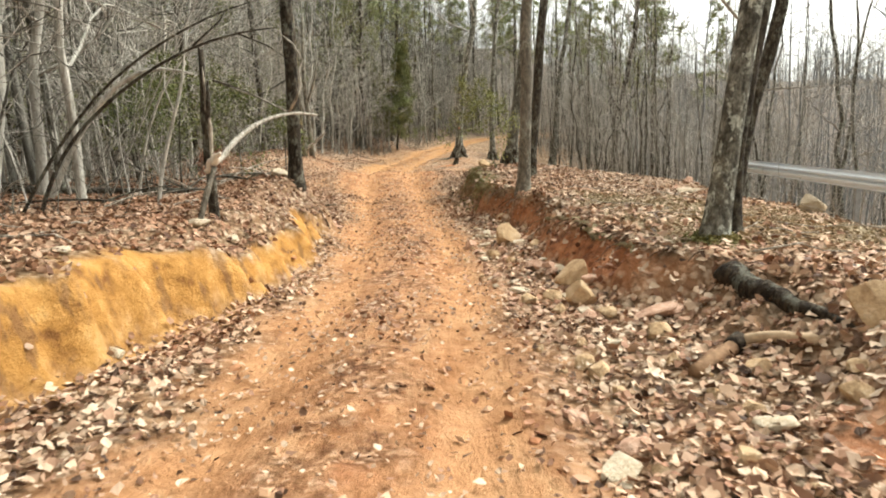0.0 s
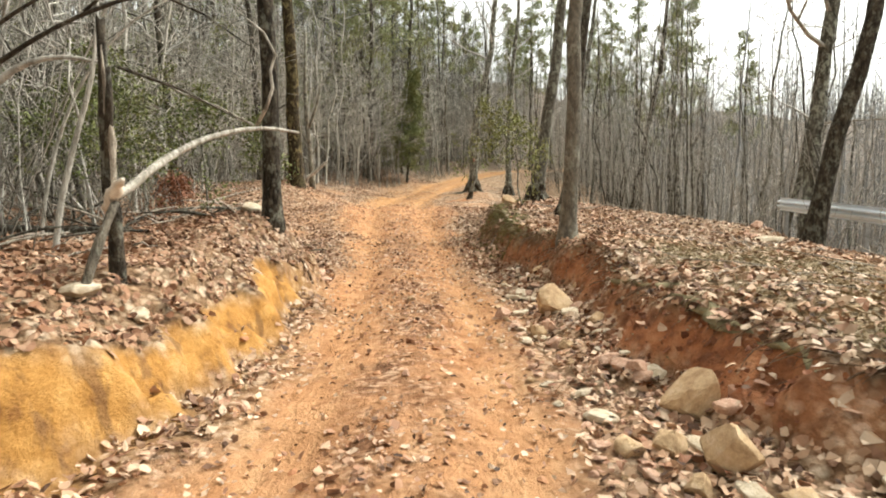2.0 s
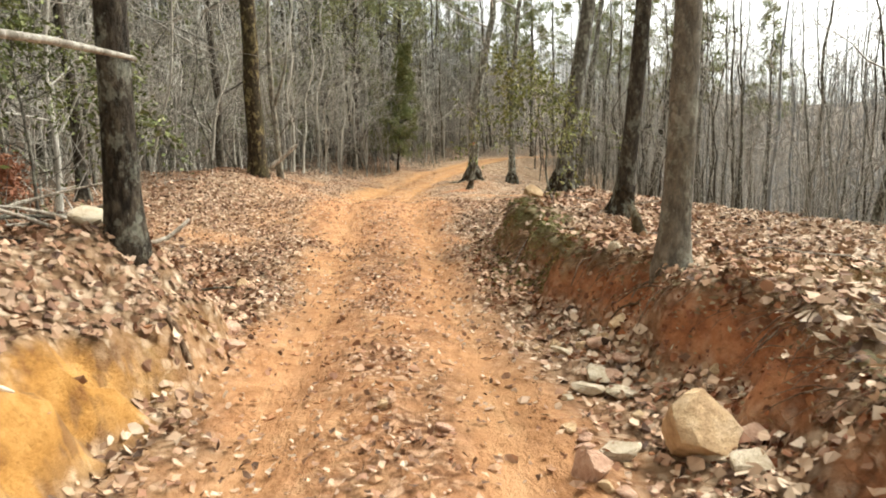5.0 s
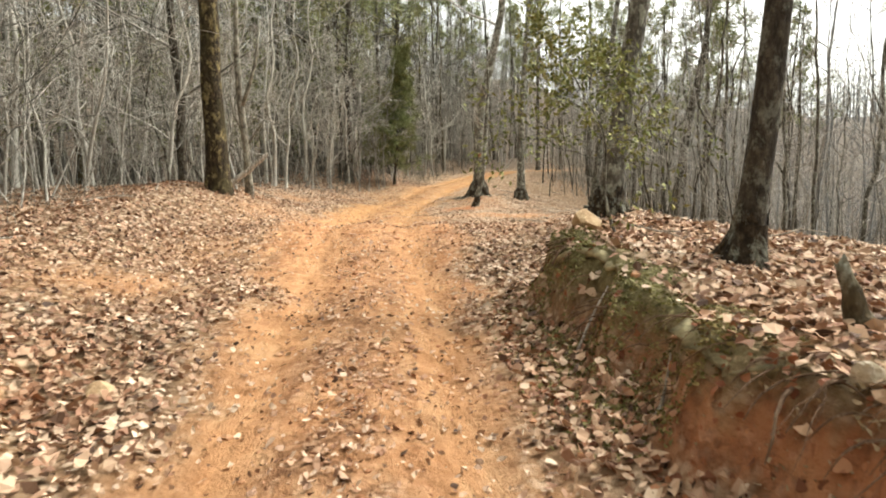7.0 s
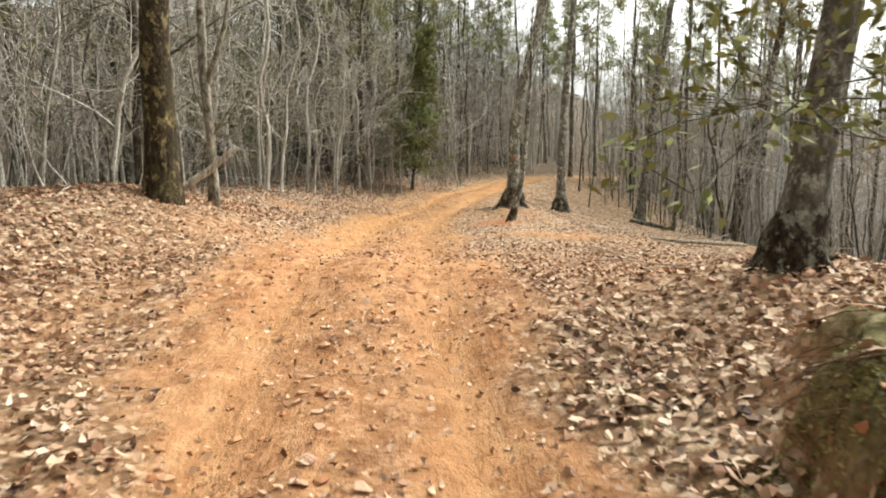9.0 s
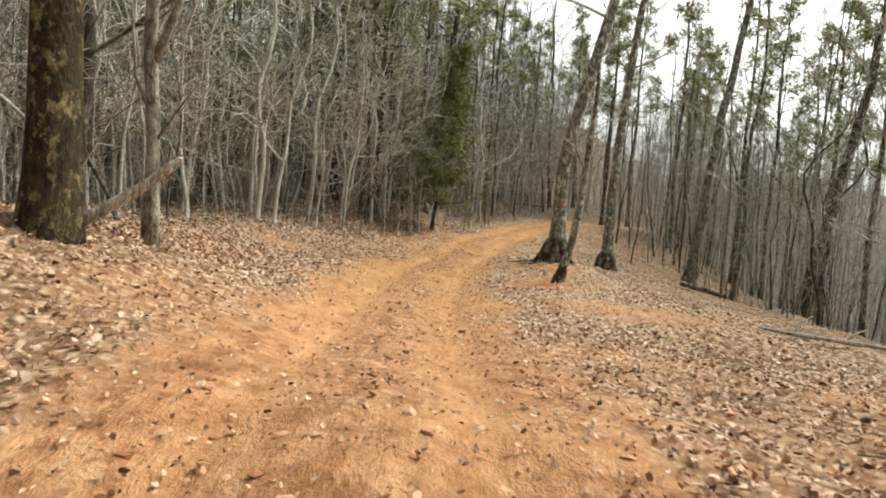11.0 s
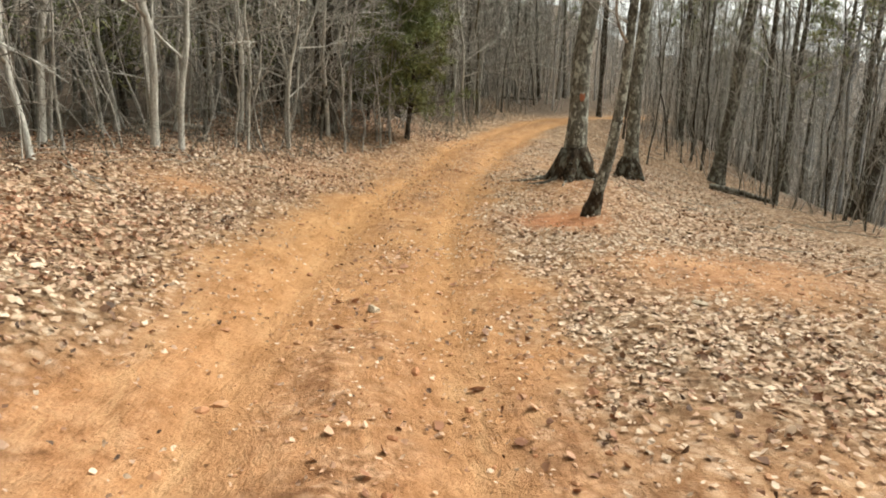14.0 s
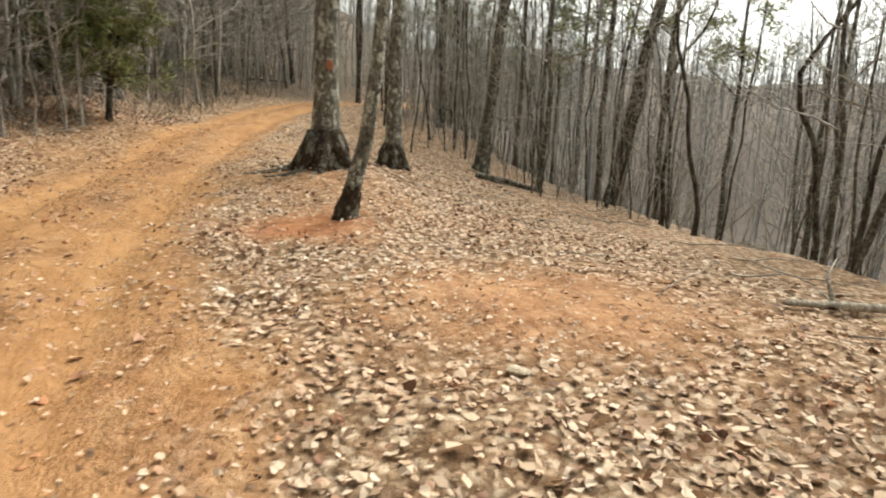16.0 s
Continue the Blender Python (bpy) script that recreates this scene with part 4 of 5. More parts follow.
def end_woods(rng):
    c = rng.random()
    if c < 0.4:
        return rng.uniform(-14, 28), rng.uniform(61, 84)
    if c < 0.88:
        return rng.uniform(-35, 50), rng.uniform(76, 130)
    return rng.uniform(-30, 25), -12 - rng.uniform(0, 25)


def right_woods(rng):
    return 11.5 + rng.random() * 84, rng.uniform(-15, 150)


def ridge_woods(rng):
    c = rng.random()
    if c < 0.6:
        return rng.uniform(70, 150), rng.uniform(-60, 260)
    if c < 0.8:
        return rng.uniform(-95, -38), rng.uniform(-20, 130)
    return rng.uniform(-60, 90), rng.uniform(120, 230)


far_woods("deep_woods", "dense dim bare woods behind the thicket", 9, 520, 11, 3, 0.08, left_woods, BARK_DEEP)
# the next three woods carry painted haze in their bark colour
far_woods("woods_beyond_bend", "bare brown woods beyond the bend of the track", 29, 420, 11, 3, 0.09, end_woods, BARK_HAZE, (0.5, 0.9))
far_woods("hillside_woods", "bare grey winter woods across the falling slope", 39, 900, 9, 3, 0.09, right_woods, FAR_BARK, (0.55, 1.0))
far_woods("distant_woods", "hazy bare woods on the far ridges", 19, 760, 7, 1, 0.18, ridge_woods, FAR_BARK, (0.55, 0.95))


def brush():
    """Thin stems, dead canes and low twigs along the edge of the woods."""
    rng = random.Random(31)
    s = Shape()
    for i in range(2200):
        if rng.random() < 0.68:
            y = rng.uniform(3, 62)
            x = float(wood_edge(y)) - abs(rng.gauss(0, 3.0)) + 0.35
        else:
            y = rng.uniform(8, 66)
            x = float(right_wood_edge(y)) + abs(rng.gauss(0, 3.5)) - 0.2
        if not clear_of_track(x, y):
            continue
        if i % 4 == 0:
            y = rng.uniform(34, 58)
            x = float(wood_edge(y)) - abs(rng.gauss(0, 1.2)) + 0.4
        h = rng.uniform(0.3, 1.7)
        p = Vector((x, y, height(x, y) - 0.05))
        w = (Vector((0, 0, 1)) + anywhere(rng) * 0.55).normalized()
        bough(s, rng, p, w, h, rng.uniform(0.004, 0.009), 1 if rng.random() < 0.5 else 0, 0.05, 3, 3, 4, 0.004)
    tagged(new("undergrowth", s.mesh("undergrowth", BARK_GREY)), "tangle of thin bare stems and dead canes", "undergrowth", kind="stuff")


brush()


def thicket():
    """Taller canes and bowed stems that fill the edge of the woods."""
    rng = random.Random(35)
    s = Shape()
    n = 0
    while n < 1080:
        c = rng.random()
        if c < 0.34:
            x, y = rng.uniform(-9, 16), rng.uniform(56, 76)
        elif c < 0.68:
            y = rng.uniform(4, 64)
            x = float(wood_edge(y)) - abs(rng.gauss(0, 4.5)) - 0.1
        else:
            y = rng.uniform(10, 70)
            x = float(right_wood_edge(y)) + abs(rng.gauss(0, 5)) + 0.3
        if not clear_of_track(x, y):
            continue
        n += 1
        p = Vector((x, y, height(x, y) - 0.05))
        w = (Vector((0, 0, 1)) + anywhere(rng) * 0.4).normalized()
        bough(s, rng, p, w, rng.uniform(1.6, 5.2), rng.uniform(0.01, 0.024), 1, -0.12 * rng.random(), 3, 6, 6, 0.007)
    tagged(new("thicket_stems", s.mesh("thicket_stems", BARK_TWIG)), "pale bowed canes and thin stems crowding the wood's edge", "thicket", kind="stuff")


thicket()


def sticks():
    """Fallen twigs that lie about on the floor of the woods."""
    rng = random.Random(33)
    s = Shape()
    for i in range(520):
        side = rng.random()
        y = rng.uniform(1, 52)
        if side < 0.62:
            x = float(wood_edge(y)) - abs(rng.gauss(0, 2.6)) + 0.9
        else:
            x = rng.uniform(float(right_edge(min(y, 18))) + 0.4, 7)
        if not clear_of_track(x, y):
            continue
        a, n, l = rng.uniform(0, 6.28), 4, rng.uniform(0.25, 1.5)
        pts = []
        for k in range(n + 1):
            px, py = x + math.cos(a) * l * k / n + rng.gauss(0, 0.02), y + math.sin(a) * l * k / n + rng.gauss(0, 0.02)
            pts.append((px, py, height(px, py) + 0.03 + 0.05 * rng.random() + (0.15 * k / n if i % 5 == 0 else 0)))
        r = rng.uniform(0.005, 0.014)
        s.tube(pts, [r, r, r * 0.9, r * 0.8, r * 0.5], 4)
    tagged(new("fallen_twigs", s.mesh("fallen_twigs", WOOD_DEAD)), "scattered fallen twigs and sticks among the leaves", "twigs", kind="stuff")


sticks()

# ---- broken tree, bent stems and logs ----
WOOD_CUT = plain("weathered_tan_wood", (0.36, 0.25, 0.15), (0.62, 0.47, 0.31), 14)
WOOD_BROWN = plain("wet_brown_bark", (0.13, 0.07, 0.035), (0.33, 0.2, 0.11), 16, bump=0.8)
WOOD_PALE = plain("torn_white_wood", (0.55, 0.45, 0.33), (0.78, 0.7, 0.58), 25)


def world_tube(name, label, category, pts, rads, wood, sides=10, rugged=0.12, seed=0, jag=False, forks=()):
    """A branch, stem or log along a line in the world, with side branches."""
    o = Vector(pts[0])
    s = Shape()
    fine, fr = [], []
    for i in range(len(pts) - 1):
        for k in range(3):
            fine.append(Vector(pts[i]).lerp(Vector(pts[i + 1]), k / 3) - o)
            fr.append(rads[i] + (rads[i + 1] - rads[i]) * k / 3)
    fine.append(Vector(pts[-1]) - o)
    fr.append(rads[-1])
    for _ in range(2):
        fine = [fine[0]] + [(fine[i - 1] + fine[i] * 2 + fine[i + 1]) / 4 for i in range(1, len(fine) - 1)] + [fine[-1]]
    s.tube(fine, fr, sides)
    n = len(fine)
    for i, p in enumerate(s.v):
        ring = min(i // sides, n - 1)
        c = fine[ring]
        q = Vector(p)
        k = 1 + rugged * 2 * noise.noise(q * (0.5 / max(fr[ring], 0.03)) + Vector((seed, 3, 1)))
        q = c + (q - c) * k
        if jag and ring == n - 1:
            q += (fine[-1] - fine[-2]).normalized() * abs(noise.noise(Vector((i * 1.7, seed, 0)))) * fr[-1] * 4
        s.v[i] = tuple(q)
    ob = thing(name, o, label, category)
    part("wood", s.mesh("wood", wood), ob)
    for line, rr in forks:
        f = Shape()
        f.tube([Vector(p) - o for p in line], rr, 6)
        part("side_branch", f.mesh("side_branch", wood), ob)
    return ob


gl = lambda x, y, up=0.0: (x, y, height(x, y) + up)
world_tube("snapped_trunk", "dark snapped tree trunk with torn splintered top", "tree trunk", [gl(-3.22, 7.62, -0.2), (-3.2, 7.6, 1.0), (-3.22, 7.58, 1.5), (-3.17, 7.55, 2.58)], [0.075, 0.058, 0.05, 0.034], BARK_DARK, 10, 0.2, 1, True,
           [([(-3.2, 7.56, 1.5), (-3.12, 7.5, 2.0), (-3.1, 7.5, 2.25)], [0.035, 0.03, 0.012]), ([(-3.08, 7.6, 2.26), (-2.97, 8.3, 2.19), (-2.75, 9.0, 1.99)], [0.016, 0.012, 0.006])])
world_tube("splintered_wood", "long pale splinter torn down the side of a snapped trunk", "splinter", [(-3.15, 7.52, 1.34), (-3.13, 7.52, 1.7), (-3.15, 7.51, 2.05), (-3.15, 7.5, 2.4)], [0.02, 0.028, 0.02, 0.006], WOOD_DEAD, 8, 0.4, 31, True)
world_tube("dead_sapling", "bleached dead sapling leaning in the brushwood", "sapling", [gl(-4.36, 8.5, -0.1), (-4.28, 8.5, 1.12), (-4.11, 8.5, 1.66), (-3.84, 8.5, 2.35), (-3.75, 8.5, 3.0)], [0.03, 0.028, 0.026, 0.02, 0.01], BARK_PALE, 8, 0.15, 32, False, [([(-4.0, 8.5, 1.95), (-4.15, 8.6, 2.3), (-4.1, 8.6, 2.7)], [0.014, 0.01, 0.005])])
world_tube("dead_sapling", "thin bleached stem arching through the brushwood", "sapling", [gl(-5.0, 9.2, -0.1), (-4.85, 9.2, 1.5), (-4.5, 9.2, 2.3), (-4.0, 9.2, 2.9), (-3.4, 9.2, 3.2)], [0.022, 0.02, 0.018, 0.014, 0.006], BARK_PALE, 7, 0.15, 33)
world_tube("broken_limb", "bleached bare limb broken off and hanging from a trunk", "branch", [(-3.10, 7.42, 1.28), (-3.05, 7.62, 1.38), (-3.08, 8.2, 1.60), (-3.02, 8.95, 1.82), (-2.86, 9.9, 1.98), (-2.63, 10.65, 1.95)], [0.038, 0.034, 0.032, 0.029, 0.023, 0.014], PEELED, 9, 0.22, 2, True,
           [([(-2.87, 9.88, 1.98), (-2.71, 9.75, 2.16), (-2.63, 9.75, 2.36), (-2.645, 9.75, 2.55), (-2.58, 9.75, 2.71), (-2.7, 9.75, 2.95), (-3.0, 9.75, 3.2)], [0.024, 0.022, 0.02, 0.018, 0.016, 0.012, 0.005]), ([(-2.9, 9.85, 1.99), (-3.12, 9.9, 2.1), (-3.3, 9.92, 2.2), (-3.75, 9.95, 2.37), (-4.2, 10.0, 2.6)], [0.017, 0.015, 0.013, 0.011, 0.005])])
world_tube("torn_stub", "white splintered stub of torn wood on the snapped trunk", "stub", [(-3.22, 7.54, 1.2), (-3.16, 7.49, 1.28), (-3.08, 7.43, 1.36), (-2.98, 7.36, 1.42)], [0.035, 0.07, 0.062, 0.014], WOOD_PALE, 9, 0.45, 30, True)
world_tube("split_stake", "pale split length of trunk leaning on the snapped tree", "branch", [gl(-3.22, 7.1, -0.05), (-3.12, 7.3, 1.05), (-3.09, 7.42, 1.24)], [0.036, 0.036, 0.03], BARK_TAN, 9, 0.2, 3, True)
world_tube("bent_sapling", "dark bare sapling bowed over in an arch", "sapling", [gl(-5.35, 7.5, -0.1), (-5.1, 7.5, 1.25), (-4.6, 7.45, 1.82), (-3.85, 7.42, 2.33), (-3.2, 7.4, 2.62), (-2.6, 7.4, 2.76), (-2.2, 7.4, 2.78)], [0.024, 0.023, 0.021, 0.019, 0.016, 0.011, 0.005], BARK_DARK, 7, 0.08, 4, False,
           [([(-3.2, 7.4, 2.62), (-2.9, 7.5, 2.9), (-2.75, 7.5, 3.1)], [0.012, 0.01, 0.005]), ([(-2.7, 7.4, 2.75), (-2.4, 7.6, 2.62), (-2.1, 7.7, 2.4)], [0.01, 0.008, 0.004])])
world_tube("bent_sapling", "dark bare sapling bowed over in a high arch", "sapling", [gl(-5.4, 7.2, -0.1), (-4.95, 7.2, 1.35), (-4.3, 7.2, 2.1), (-3.6, 7.2, 2.58), (-2.85, 7.2, 2.92), (-2.3, 7.2, 3.05)], [0.02, 0.019, 0.017, 0.014, 0.01, 0.004], BARK_DARK, 7, 0.08, 5)
world_tube("bent_sapling", "thick pale bare stem bowed over in an arch", "sapling", [gl(-5.9, 8.5, -0.1), (-5.55, 8.5, 1.4), (-5.15, 8.5, 1.98), (-4.6, 8.5, 2.46), (-4.1, 8.5, 2.54), (-3.7, 8.5, 2.44)], [0.045, 0.042, 0.038, 0.032, 0.022, 0.01], BARK_PALE, 8, 0.08, 6)
world_tube("fallen_log", "dark fallen log lying along the edge of the thicket", "log", [gl(-9.2, 10.3, 0.06), gl(-8.0, 10.15, 0.09), gl(-7.0, 9.95, 0.08), gl(-5.6, 10.1, 0.07), gl(-4.5, 10.0, 0.06)], [0.075, 0.07, 0.065, 0.055, 0.04], BARK_DARK, 9, 0.25, 7, True)
pile = random.Random(91)
for i in range(34):
    px, py = (pile.uniform(-7.6, -4.3), pile.uniform(8.6, 11.2)) if i < 16 else (pile.uniform(-5.4, -3.5), pile.uniform(7.8, 13.0))
    a = pile.uniform(0, 6.28)
    l, up = pile.uniform(0.7, 1.8), pile.uniform(0.05, 0.75 if i < 16 else 0.28)
    way = Vector((math.cos(a), math.sin(a), 0)) * l
    world_tube("brushwood_stick", "dead grey stick in a pile of brushwood", "stick", [gl(px, py, 0.02), (px + way.x * 0.5 + pile.uniform(-0.1, 0.1), py + way.y * 0.5, height(px, py) + up * 0.5 + 0.08), (px + way.x, py + way.y, height(px, py) + up)], [0.018, 0.015, 0.007], (WOOD_DEAD, BARK_GREY, BARK_DARK)[i % 3], 6, 0.2, 100 + i)
world_tube("leaning_branch", "dead grey branch leaning in the undergrowth", "branch", [gl(-4.6, 5.6, 0.02), (-5.3, 6.2, 1.05), (-6.0, 6.8, 1.3)], [0.014, 0.016, 0.02], WOOD_DEAD, 6, 0.1, 8)
world_tube("fallen_log", "dark wet rotten log lying on the bank above the ditch", "log", [gl(2.16, 5.95, -0.03), gl(2.18, 5.7, 0.02), gl(2.24, 5.4, 0.03), gl(2.29, 5.1, 0.03), gl(2.33, 4.8, 0.02), gl(2.37, 4.5, 0.02), gl(2.42, 4.2, 0.0)], [0.05, 0.12, 0.115, 0.085, 0.06, 0.045, 0.02], ROTTEN, 12, 0.13, 9, True)
world_tube("cut_log", "short weathered log with a broken dark end", "log", [gl(1.88, 4.74, 0.05), gl(2.03, 4.52, 0.05), gl(2.2, 4.24, 0.03)], [0.042, 0.042, 0.036], WOOD_CUT, 10, 0.1, 10, True)
brown_log = world_tube("cut_log", "brown broken log with a dark hollow end in the ditch", "log", [gl(1.4, 4.22, 0.03), gl(1.62, 4.45, 0.05), gl(1.83, 4.66, 0.07)], [0.05, 0.056, 0.058], WOOD_BROWN, 10, 0.1, 11, True)
hollow = Shape()
hollow.tube([Vector(gl(*q)) - brown_log.location for q in ((1.79, 4.62, 0.07), (1.84, 4.67, 0.075), (1.89, 4.72, 0.08))], [0.066, 0.07, 0.058], 12)
part("rotten_end", hollow.mesh("rotten_end", ROTTEN), brown_log, "dark rotten end")
world_tube("tree_stump", "small dark rotten stump among dry leaves", "stump", [gl(0.98, 13.95, -0.05), (0.94, 13.95, 0.62), (0.87, 13.97, 0.80)], [0.08, 0.055, 0.035], BARK_MOSS, 10, 0.45, 12, True)
world_tube("fallen_branch", "dark fallen branch on the leafy plateau", "branch", [gl(1.02, 13.95, 0.03), gl(1.3, 14.1, 0.04), gl(1.6, 14.2, 0.03)], [0.03, 0.022, 0.012], BARK_DARK, 7, 0.15, 13)
world_tube("broken_tree", "broken mottled trunk beside a big mossy tree", "tree trunk", [gl(-6.85, 26.5, -0.1), (-6.85, 26.5, 2.1), (-6.98, 26.5, 3.0), (-7.0, 26.5, 4.2), (-6.9, 26.5, 6.5)], [0.11, 0.085, 0.078, 0.07, 0.04], BARK_MOTTLE, 12, 0.24, 14, True,
           [([(-6.97, 26.5, 3.0), (-6.72, 26.5, 3.6), (-6.55, 26.5, 4.1), (-6.35, 26.5, 5.2)], [0.055, 0.05, 0.042, 0.02]), ([(-6.9, 26.5, 2.4), (-7.15, 26.5, 2.9), (-7.25, 26.5, 3.8)], [0.03, 0.022, 0.01]), ([(-6.88, 26.5, 2.1), (-6.55, 26.4, 2.5), (-6.2, 26.3, 2.9)], [0.022, 0.016, 0.007])])
world_tube("leaning_log", "mossy broken log propped against a trunk", "log", [gl(-7.05, 25.35, 0.0), (-6.53, 25.6, 1.5), (-6.1, 25.7, 1.88)], [0.075, 0.07, 0.045], WOOD_DEAD, 10, 0.16, 15, True)
world_tube("fallen_log", "weathered log lying across the bend of the track", "log", [gl(-2.4, 61.5, 0.05), gl(-1.4, 61.8, 0.06), gl(-0.2, 62.0, 0.05)], [0.07, 0.07, 0.05], BARK_DARK, 9, 0.1, 16)
world_tube("fallen_branch", "crooked grey branch lying on the leafy slope", "branch", [gl(1.95, 30.6, 0.05), gl(2.5, 30.7, 0.07), gl(3.2, 30.5, 0.1), gl(4.1, 30.4, 0.06)], [0.02, 0.04, 0.045, 0.03], WOOD_DEAD, 8, 0.25, 17, False, [([gl(2.6, 30.7, 0.06), gl(2.8, 31.0, 0.25), gl(3.1, 31.2, 0.4)], [0.025, 0.018, 0.007]), ([gl(3.3, 30.5, 0.1), gl(3.7, 30.8, 0.3), gl(4.0, 31.1, 0.34)], [0.022, 0.015, 0.006])])
world_tube("fallen_branch", "pale dead branch on the leaf litter by the bank", "branch", [gl(-4.6, 13.4, 0.05), gl(-4.3, 13.9, 0.12), (-4.05, 14.2, 0.75)], [0.035, 0.03, 0.02], WOOD_DEAD, 7, 0.1, 18)
world_tube("fallen_branch", "long grey dead pole lying among the leaves on the bank", "branch", [gl(-4.62, 11.3, 0.05), gl(-4.6, 12.2, 0.08), gl(-4.5, 13.0, 0.07), gl(-4.2, 13.5, 0.1)], [0.03, 0.035, 0.03, 0.015], WOOD_DEAD, 7, 0.15, 26)
world_tube("fallen_branch", "grey dead stick among leaves beside a pale boulder", "branch", [gl(-5.2, 12.2, 0.04), gl(-4.6, 12.1, 0.07), gl(-4.0, 12.0, 0.06), gl(-3.6, 12.1, 0.2)], [0.012, 0.016, 0.014, 0.007], WOOD_DEAD, 6, 0.15, 27)
world_tube("leaning_stick", "white peeled stick lying down the yellow bank", "stick", [gl(-2.95, 9.5, 0.02), gl(-2.88, 9.6, 0.02), gl(-2.82, 9.7, 0.015)], [0.011, 0.015, 0.009], WOOD_PALE, 7, 0.2, 28)
world_tube("leaning_stick", "dark root end poking out of the bank", "root", [gl(-2.85, 11.15, 0.01), gl(-2.74, 11.1, 0.015), gl(-2.64, 11.05, 0.01)], [0.025, 0.03, 0.02], ROOTS, 8, 0.3, 29)
world_tube("leaning_stick", "pale bare stick leaning against the mossy bank", "stick", [gl(-0.34, 15.2, 0.0), (-0.18, 15.42, 0.23), (-0.02, 15.63, 0.42)], [0.011, 0.01, 0.006], WOOD_DEAD, 6, 0.1, 24)
world_tube("leaning_stick", "short pale broken stick on the face of the bank", "stick", [gl(-0.12, 14.0, 0.02), gl(0.0, 14.12, 0.04), gl(0.08, 14.25, 0.05)], [0.012, 0.011, 0.006], WOOD_DEAD, 6, 0.1, 25, True)
for i, (a, l) in enumerate([(3.05, 1.25), (2.5, 0.9), (3.6, 0.8), (4.4, 0.7), (5.3, 0.6)]):
    ax, ay = math.cos(a), math.sin(a)
    world_tube("surface_root", "grey root spreading from a flared trunk over bare soil", "root", [gl(-1.17 + ax * f, 37.4 + ay * f + 0.06 * math.sin(f * 5 + i), 0.0) for f in (0.3, 0.3 + l * 0.35, 0.3 + l * 0.7, 0.3 + l)], [0.07, 0.05, 0.035, 0.012], BARK_GREY, 7, 0.2, 40 + i)
world_tube("fallen_log", "thin dead log lying in the thicket", "log", [gl(-13.5, 38.5, 0.2), gl(-11.4, 37.9, 0.12), gl(-9.3, 38.0, 0.1)], [0.07, 0.065, 0.05], WOOD_DEAD, 7, 0.1, 19)
world_tube("leaning_branch", "dead pole leaning in the thicket", "branch", [gl(-10.4, 36.4, 0), (-9.6, 36.8, 1.5), (-9.3, 36.9, 2.0)], [0.04, 0.035, 0.02], WOOD_DEAD, 7, 0.1, 20)
world_tube("leaning_branch", "pale dead pole propped among saplings", "branch", [gl(-9.5, 36.0, 0), (-10.3, 36.6, 1.15), (-10.7, 36.8, 1.6)], [0.035, 0.03, 0.02], WOOD_DEAD, 7, 0.1, 21)
world_tube("fallen_log", "brown log lying at the edge of the open slope", "log", [gl(4.4, 45.6, 0.08), gl(5.4, 45.3, 0.1), gl(6.3, 44.9, 0.06)], [0.1, 0.1, 0.07], BARK_GREY, 8, 0.2, 22)


def crooked(seed, x, y, tall, r, lean):
    """A crooked thin tree on the slope."""
    own_tree("crooked_tree", "thin crooked dark tree on the hillside", x, y, tall, r, seed, BARK_DARK, BARK_TWIG, [(tall * 0.45, lean, 0)], wobble=0.2, clear=0.4, limbs=9, sides=8)


for i, (x, y, tall, r, lean) in enumerate([(5.6, 36.5, 7, 0.05, 0.4), (7.0, 39.5, 8, 0.06, 0.5), (6.3, 33.8, 7, 0.05, 0.3), (8.2, 36.2, 9, 0.07, 0.6), (9.4, 33.5, 8, 0.06, 0.2)]):
    crooked(400 + i, x, y, tall, r, lean)

# ---- paint blaze ----


def blaze():
    """A spot of orange paint on the trunk of the flared tree beside the track."""
    tree = next(o for o in scene.objects if o.get("label", "").startswith("flared grey tree"))
    trunk = next(c for c in tree.children if c.name.startswith("trunk"))
    here = [v.co for v in trunk.data.vertices if 1.0 < v.co.z < 2.6]
    cx, cy = sum(v.x for v in here) / len(here), sum(v.y for v in here) / len(here)
    r = max((Vector((v.x - cx, v.y - cy, 0))).length for v in here) + 0.004
    v, f = [], []
    for i in range(6):
        for k in range(7):
            worn = 1 + 0.55 * noise.noise(Vector((k * 0.9, i * 0.8, 4.0)))
            a = -math.pi / 2 + (k - 3) * 0.085 * (1.0 - 0.16 * abs(i - 2.5)) * worn + 0.12
            v.append((cx + math.cos(a) * r, cy + math.sin(a) * r, 1.56 + i * 0.03 * worn + 0.014 * math.sin(k * 2.1)))
    for i in range(5):
        for k in range(6):
            f.append((i * 7 + k, i * 7 + k + 1, i * 7 + k + 8, i * 7 + k + 7))
    part("paint_blaze", mesh_from("paint_blaze", v, f, plain("orange_paint", (0.2, 0.09, 0.055), (0.46, 0.16, 0.075), 26)), trunk, "worn orange painted trail blaze")


blaze()

# ---- evergreen shrubs ----


def shrub(name, label, x, y, tall, seed, knots, limbs, clear, reach, size=0.1, per=10, leaf=GREEN, lift=(0.2, 0.9)):
    def leaves(shape, rng, ends):
        broad_leaves(shape, rng, ends, per=per, size=size, spread_=0.2)
    return make_tree(name, gl(x, y, -0.03), label, tree_meshes(seed, tall, 0.018, knots=knots, limbs=limbs, clear=clear, reach=reach, twigs=4, sides=7, thin=0.004, rise=0.0, flare=1.2, leafy=leaves, lift=lift), BARK_GREY, BARK_GREY, "", leaf, "shrub")


